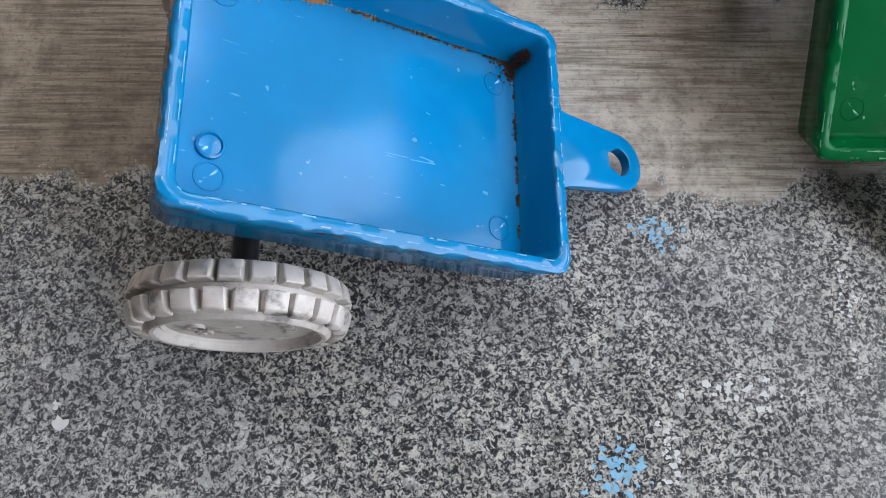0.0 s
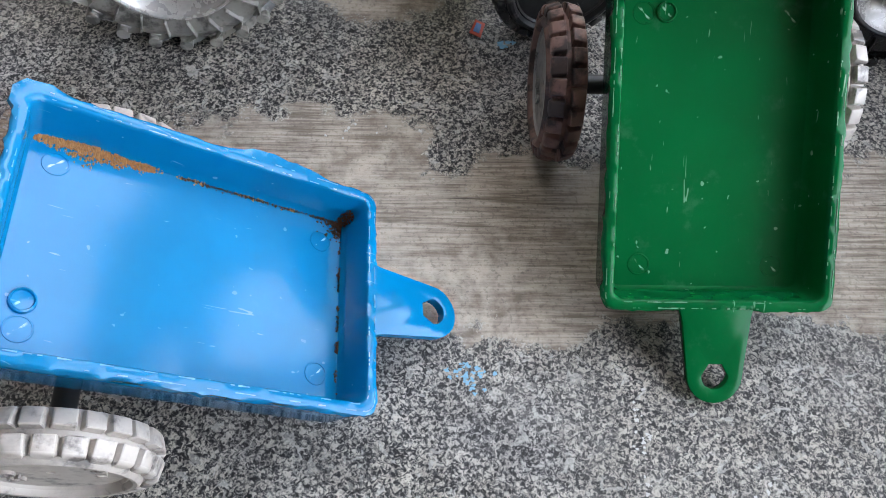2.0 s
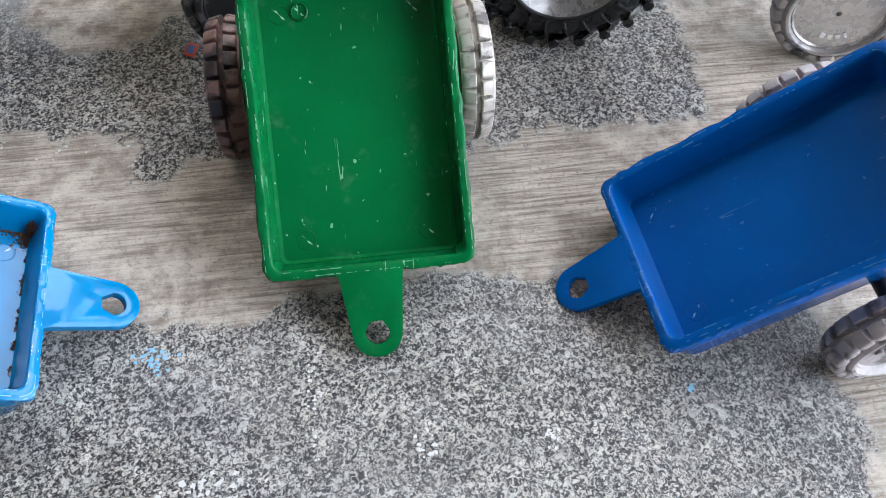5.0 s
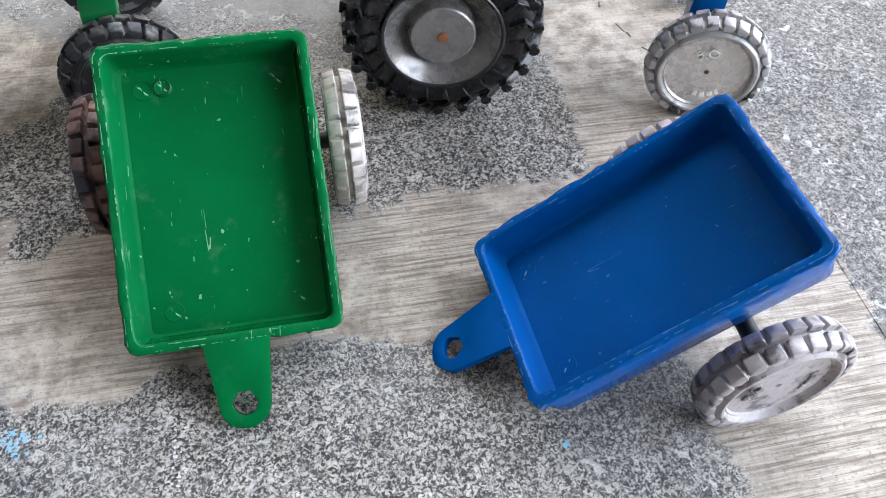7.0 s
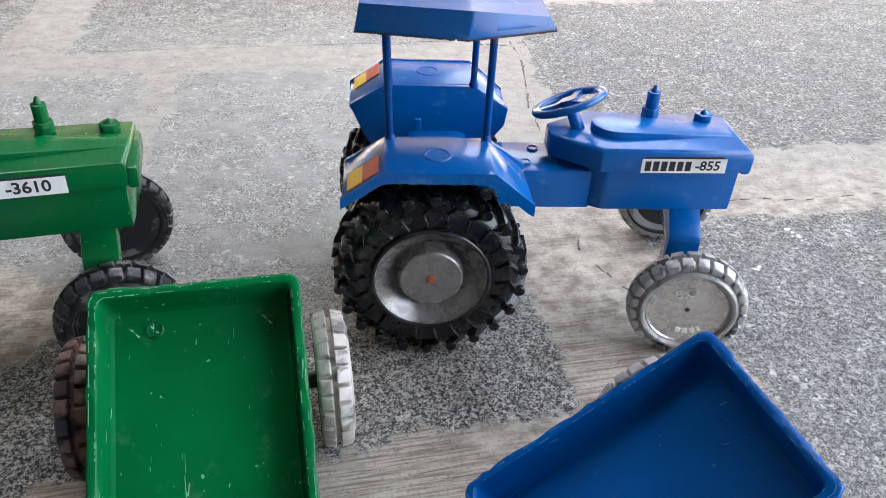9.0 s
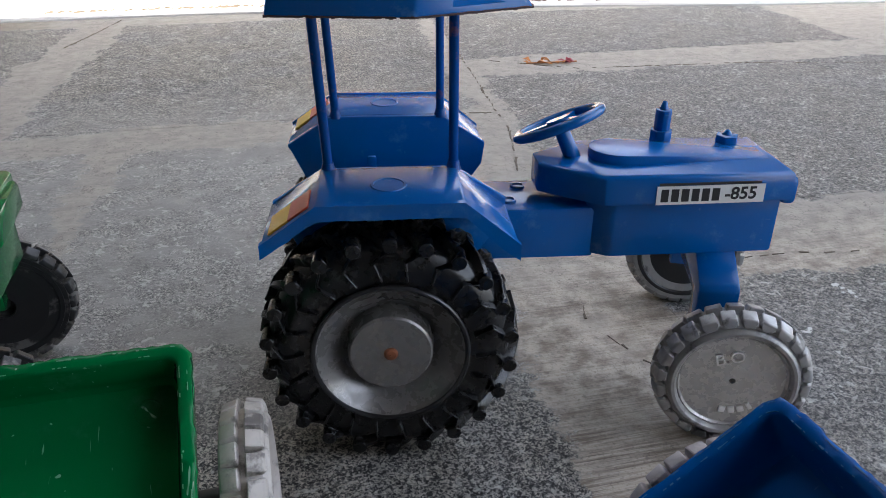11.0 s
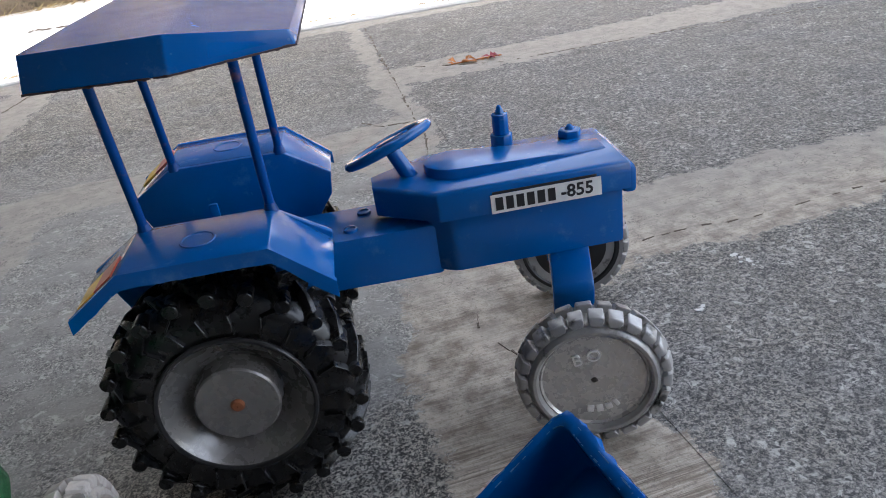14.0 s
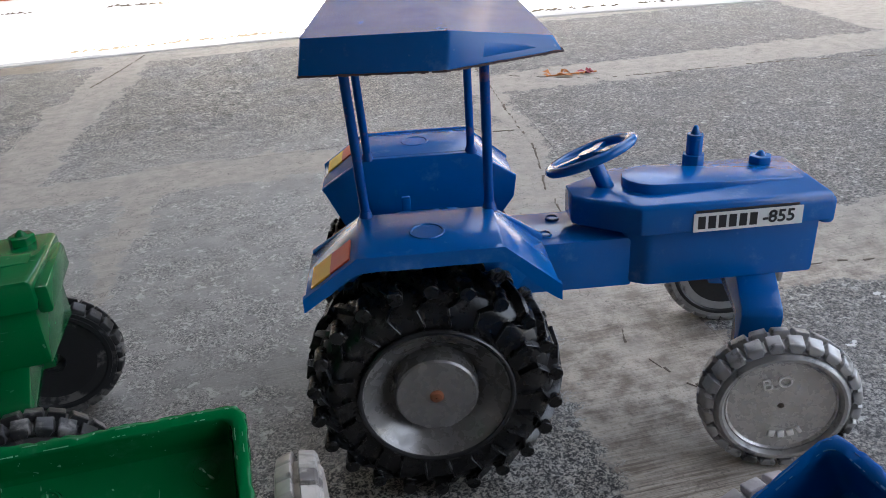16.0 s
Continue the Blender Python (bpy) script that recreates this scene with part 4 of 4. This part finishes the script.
    for side in (-1, 1):
        part("stub_axle", Geo().cyl(tuple(swing @ Vector((base - 0.003, side * 0.040, 0.046))), tuple(swing @ Vector((base, side * (track[1] - 0.012), 0.038))), 0.004, 12), BLACK_PART, root, "black axle stub")
    part("rear_axle", Geo().cyl((0, -track[0] + 0.012, 0.0583), (0, track[0] - 0.012, 0.0583), 0.005, 14), BLACK_PART, root, "black axle rod")
    for side in (-1, 1):
        flip = Matrix.Rotation(radians(0 if side < 0 else 180), 4, "Z")
        big_wheel(root, Matrix.Translation((-0.001, side * (track[0] - 0.0165), 0.0585)) @ flip @ Matrix.Rotation(radians(8), 4, "Y"), *rear)
        small_wheel(root, swing @ Matrix.Translation((base, side * (track[1] - 0.0074), 0.0362)) @ flip @ Matrix.Rotation(radians(-12), 4, "Y"), *front)
    return root


tractor(pose(0.338, 0.3541, 0, 0, 0, -9.0), TRACTOR_BLUE, "bright blue plastic toy tractor with a canopy", 0.1578, 0.0, 0.0, True,
        (BLACK_TYRE, GREY_RIM, "black chevron-tread rear wheel with a grey rim"), (GREY_TYRE, SILVER_RIM, "silver-sprayed front wheel with block tread"), steer=11.5, track=(0.0690, 0.0731), plate_x=(0.1244, 0.1768), plate_z=0.1078)
tractor(pose(-0.0375, 0.350, 0, 0, 0, 3.0), TRACTOR_GREEN, "green plastic toy tractor without a canopy", 0.1875, 0.0115, -0.002, False,
        (SILVER_TYRE, SILVER_RIM, "dull silver chevron-tread rear wheel"), (DARK_TYRE, DARK_TYRE, "dark grey front wheel with block tread"), (4, "-3610"), (0.108, 0.171), 0.1078, 0.0100, 0.96, (0.064, 0.0607), steer=-5.0, skew=0.06)


# ---------------------------------------------------------------- yard, litter and flecks
rnd = random.Random(7)


def blob(cx, cy, r, z0, z1, n=13, ax=1.0, jag=0.7):
    pts = []
    for k in range(n):
        a = 2 * math.pi * k / n
        q = r * (1 - jag * rnd.random())
        pts.append((cx + q * ax * math.cos(a), cy + q * math.sin(a)))
    return Geo().prism(pts, z0, z1, "z")


COUNT = iter(range(1, 500))
WHITE_FLECK = plain("white_paint_drip", (0.55, 0.55, 0.53), 0.6, 0, 0.15, 300)
BLUE_FLECK = plain("pale_blue_paint_drip", (0.2, 0.42, 0.58), 0.7, 0, 0.35, 300)
# clusters: centre, spread, how many, size, material, label
for cx, cy, sx, sy, n, r, mt, lb in ((0.122, 0.051, 0.018, 0.004, 22, 0.0017, WHITE_FLECK, "white paint fleck"), (0.1, 0.03, 0.004, 0.011, 20, 0.0013, WHITE_FLECK, "white paint fleck"),
                                     (-0.118, 0.041, 0.002, 0.003, 2, 0.0025, WHITE_FLECK, "white paint fleck"), (0.17, 0.085, 0.004, 0.020, 26, 0.0010, WHITE_FLECK, "white paint fleck"),
                                     (0.217, 0.057, 0.005, 0.006, 12, 0.0013, WHITE_FLECK, "white paint fleck"), (0.272, 0.054, 0.004, 0.006, 10, 0.0013, WHITE_FLECK, "white paint fleck"),
                                     (0.101, 0.111, 0.006, 0.005, 34, 0.0012, BLUE_FLECK, "pale blue paint fleck"), (0.08, 0.024, 0.007, 0.009, 44, 0.0017, BLUE_FLECK, "pale blue paint fleck"),
                                     (0.127, 0.297, 0.004, 0.003, 5, 0.0028, BLUE_FLECK, "pale blue paint fleck"), (0.342, 0.066, 0.003, 0.002, 4, 0.0018, BLUE_FLECK, "pale blue paint fleck"),
                                     (0.06, 0.238, 0.02, 0.006, 8, 0.0011, WHITE_FLECK, "white paint fleck"), (0.643, 0.366, 0.004, 0.012, 6, 0.0028, WHITE_FLECK, "white paint fleck"),
                                     (0.586, 0.335, 0.006, 0.004, 4, 0.0024, WHITE_FLECK, "white paint fleck")):
    for k in range(n):
        part("paint_fleck", blob(rnd.gauss(cx, sx * 0.6), rnd.gauss(cy, sy * 0.6), r * rnd.uniform(0.5, 1.2), -0.0002, 0.00035 + 0.0000015 * next(COUNT), 13, rnd.uniform(0.8, 1.4)), mt, floor, lb)

# broken, dirt-filled cracks in the joint mortar
CRACK = plain("dirt_in_crack", (0.13, 0.105, 0.082), 0.95, 0, 0.4, 400)


def crack(pts, width, keep):
    geo = Geo()
    for (xa, ya), (xb, yb) in zip(pts, pts[1:]):
        n = max(3, int(math.hypot(xb - xa, yb - ya) / 0.006))
        for k in range(n):
            if rnd.random() > keep:
                continue
            t0, t1 = k / n, (k + 1.25) / n
            w = width * rnd.uniform(0.2, 0.9)
            p, q = Vector((xa + (xb - xa) * t0 + rnd.gauss(0, 0.0012), ya + (yb - ya) * t0 + rnd.gauss(0, 0.0012))), Vector((xa + (xb - xa) * t1, ya + (yb - ya) * t1))
            o = Vector((-(q - p).y, (q - p).x)).normalized() * w
            geo.prism([(p - o)[:], (q - o * 0.4)[:], (q + o * 0.6)[:], (p + o)[:]], -0.0004, 0.0004 + rnd.uniform(0, 0.0003), "z")
    return tagged(part("mortar_crack", geo, CRACK, floor, "dirt-filled crack in the joint"), kind="stuff")


crack([(0.600, 1.38), (0.574, 1.146), (0.560, 1.002), (0.547, 0.888), (0.538, 0.805), (0.534, 0.752), (0.520, 0.69), (0.503, 0.627), (0.497, 0.57)], 0.0018, 0.6)
crack([(0.482, 0.83), (0.501, 0.802), (0.536, 0.799)], 0.002, 0.8)
crack([(0.598, 0.430), (0.648, 0.427), (0.686, 0.420), (0.739, 0.421), (0.798, 0.421), (1.1, 0.41)], 0.0013, 0.4)
crack([(0.6, 1.03), (0.703, 0.965), (0.933, 0.95), (1.157, 0.906)], 0.0015, 0.5)
crack([(0.072, 1.44), (0.045, 1.33), (0.017, 1.232)], 0.0022, 0.9)
crack([(0.462, 0.378), (0.467, 0.392)], 0.0009, 0.9)
crack([(0.468, 0.355), (0.49, 0.305), (0.5, 0.27)], 0.001, 0.6)

# small printed scrap of wrapper
scrap = thing("paper_scrap", pose(0.114, 0.306, 0.0002, 0, 0, 70), "tiny crumpled red and blue printed paper scrap", "scrap")
part("paper", Geo().loops([[(-0.005, -0.003, 0), (0.005, -0.0025, 0.0005), (0.0045, 0.003, 0.0022), (-0.0045, 0.0035, 0.0008)], [(-0.005, -0.003, 0.0003), (0.005, -0.0025, 0.0008), (0.0045, 0.003, 0.0025), (-0.0045, 0.0035, 0.0011)]]), STICKER_RED, scrap)
part("printed_patch", Geo().loops([[(-0.003, -0.0015, 0.0005), (0.003, -0.001, 0.001), (0.0028, 0.0018, 0.002), (-0.0028, 0.002, 0.0011)], [(-0.003, -0.0015, 0.0009), (0.003, -0.001, 0.0014), (0.0028, 0.0018, 0.0024), (-0.0028, 0.002, 0.0015)]]), plain("blue_print", (0.1, 0.2, 0.5), 0.5), scrap)

# dried sprig with orange and dark red leaves
sprig = thing("dry_sprig", pose(0.678, 0.999, 0.0, 0, 0, -8), "dried orange and red leaf sprig on the floor", "leaf litter")
LEAF_O, LEAF_R = plain("dry_orange_leaf", (0.45, 0.17, 0.05), 0.8, 0, 0.4), plain("dry_red_leaf", (0.25, 0.03, 0.05), 0.7, 0, 0.4)
for k in range(15):
    t = k / 14
    cx, cy = -0.032 + 0.064 * t, rnd.uniform(-0.006, 0.006)
    a, ln, wd, lift_ = rnd.uniform(0, 6.3), rnd.uniform(0.008, 0.015), rnd.uniform(0.0025, 0.005), rnd.uniform(0.001, 0.008)
    mt = Matrix.Translation((cx, cy, 0.0012)) @ Matrix.Rotation(a, 4, "Z")
    lf = Geo().loops([[(0, -0.0006, 0), (0, 0.0006, 0), (0, 0, 0.0004)], [(ln * 0.5, -wd, lift_), (ln * 0.5, wd, lift_ * 0.7), (ln * 0.5, 0, lift_ * 0.4)], [(ln, -0.0004, lift_ * 0.5), (ln, 0.0004, lift_ * 0.5), (ln, 0, lift_ * 0.5 + 0.0004)]], m=mt)
    part("leaf", lf, LEAF_R if t > 0.72 else LEAF_O, sprig, "dark red dry leaf" if t > 0.72 else "")
part("stalk", Geo().cyl((-0.035, 0, 0.001), (0.036, 0.003, 0.002), 0.0009, 8), LEAF_O, sprig)

# crumbs along the concrete edge and along its middle joint
CRUMB = plain("dark_earth", (0.1, 0.075, 0.05), 0.95, 0, 0.5, 200)
crumbs = Geo()
for y0, x0, x1, n, w in ((1.497, -0.7, 1.9, 420, 0.004), (2.03, -0.6, 1.4, 300, 0.006)):
    for k in range(n):
        x = rnd.uniform(x0, x1)
        if math.sin(x * 23 + y0) + math.sin(x * 9.1) < -0.35:
            continue
        y = y0 + rnd.gauss(0, w) - (max(0, x - 0.5) * 0.12 if y0 < 2 else (x - 0.1) * 0.1)
        r = rnd.uniform(0.002, 0.006)
        crumbs.add([(x + r * 1.8, y, 0.0055), (x - r, y + r, 0.0055), (x - r * 1.5, y - r, 0.0055), (x, y, 0.006 + r * 0.7)], [(0, 1, 3), (1, 2, 3), (2, 0, 3), (0, 2, 1)])
tagged(part("earth_crumbs", crumbs, CRUMB), "dark earth crumbs lying along the concrete joints", "dirt", kind="stuff")

# added unseen skylight blockers, then earth and stone bank behind the yard
BLOCKER = plain("dark_sky_blocker", (0.02, 0.024, 0.014), 0.9, 0, 0.6, 5)
g = Geo().box((-6.0, 4.3, -0.02), (1.6, 4.6, 8.4))
tagged(part("blocker_north", g, BLOCKER), "unseen dark block beyond the yard, added to cut skylight", "hedge", kind="structure")
tagged(part("blocker_west", Geo().box((-2.7, 1.15, -0.02), (-2.5, 4.3, 7.4)), BLOCKER), "unseen dark block beside the yard, added to cut skylight", "hedge", kind="structure")
# screen gaps let through the bright patches mirrored in the light blue tray
g = Geo()
for ya, yb, za, zb in ((1.4, 1.6, -0.02, 4.0), (1.6, 2.3, -0.02, 2.0), (1.6, 2.3, 2.95, 3.1), (1.95, 2.3, 3.1, 3.45), (1.6, 2.3, 3.45, 4.0), (2.3, 3.0, -0.02, 4.0), (3.0, 4.6, -0.02, 3.7)):
    g.box((3.4, ya, za), (3.5, yb, zb))
tagged(part("blocker_east", g, BLOCKER), "unseen dark screen beyond the porch, gaps added for tray reflections", "hedge", kind="structure")
STONE_BANK, nt, b = nodes_of("weathered_stone_bank")
co = N(nt, "TexCoord").outputs["Object"]
c1 = mixc(nt, noise_at(nt, co, 9, 6, 0.65), (0.09, 0.065, 0.04), (0.36, 0.28, 0.19))
c1 = mixc(nt, mth(nt, "MULTIPLY", step(nt, noise_at(nt, co, 30, 5, 0.6), 0.52, 0.66), 0.7), c1, (0.07, 0.06, 0.04))
nt.links.new(c1, b.inputs["Base Color"])
b.inputs["Roughness"].default_value = 0.95
nt.links.new(N(nt, "Bump", {"Strength": 0.8, "Distance": 0.02, "Height": noise_at(nt, co, 40, 6, 0.6)}).outputs[0], b.inputs["Normal"])
bank = Geo()
nx, nz = 110, 14
rows = []
for k in range(nz):
    z = k / (nz - 1)
    rows.append([(-4 + 8 * i / (nx - 1), 2.47 + 0.26 * (-4 + 8 * i / (nx - 1) + 0.35) * (1 if abs(-4 + 8 * i / (nx - 1)) < 1.2 else 0.0) + (0.31 if 8 * i / (nx - 1) - 4 > 1.2 else 0) + (-0.22 if 8 * i / (nx - 1) - 4 < -1.2 else 0)
                  + 0.05 * z + 0.09 * noise.noise(Vector((i * 0.5, z * 5, 0))), z * 1.1) for i in range(nx)])
bank.add([p for r in rows for p in r], [(a * nx + i, a * nx + i + 1, (a + 1) * nx + i + 1, (a + 1) * nx + i) for a in range(nz - 1) for i in range(nx - 1)])
k0 = len(bank.v)
bank.add([(-4, 4.2, 0), (4, 4.2, 0), (4, 4.2, 1.1), (-4, 4.2, 1.1)], [(0, 3, 2, 1)])
tagged(part("wall_yard", bank, STONE_BANK), "rough brown earth and stone bank", "wall", kind="structure")
DRY = plain("dry_grass", (0.38, 0.29, 0.14), 0.9, 0, 0.5)
tuft = Geo()
for k in range(900):
    x = rnd.uniform(-1.1, 1.0)
    y = 2.44 + 0.26 * (x + 0.35) + rnd.gauss(0, 0.02)
    ln, a = rnd.uniform(0.01, 0.05), rnd.uniform(0, 6.3)
    tuft.add([(x, y, 0.004), (x + 0.003, y, 0.004), (x + ln * math.cos(a), y + ln * math.sin(a), 0.004 + ln * rnd.uniform(0.05, 0.7)), (x, y + 0.003, 0.006)], [(0, 1, 2), (1, 3, 2), (3, 0, 2), (0, 3, 1)])
tagged(part("dry_grass", tuft, DRY), "dry grass and leaf litter along the bank", "grass", kind="stuff")
pot = thing("clay_pot", pose(-0.375, 2.38, 0.0), "orange clay pot at the foot of the bank", "pot")
part("pot_body", Geo().add(*lathe_up([(0.035, 0.0), (0.05, 0.06), (0.055, 0.07), (0.055, 0.085), (0.048, 0.085), (0.042, 0.05)], 28)), plain("clay", (0.5, 0.17, 0.07), 0.8, 0, 0.3), pot)
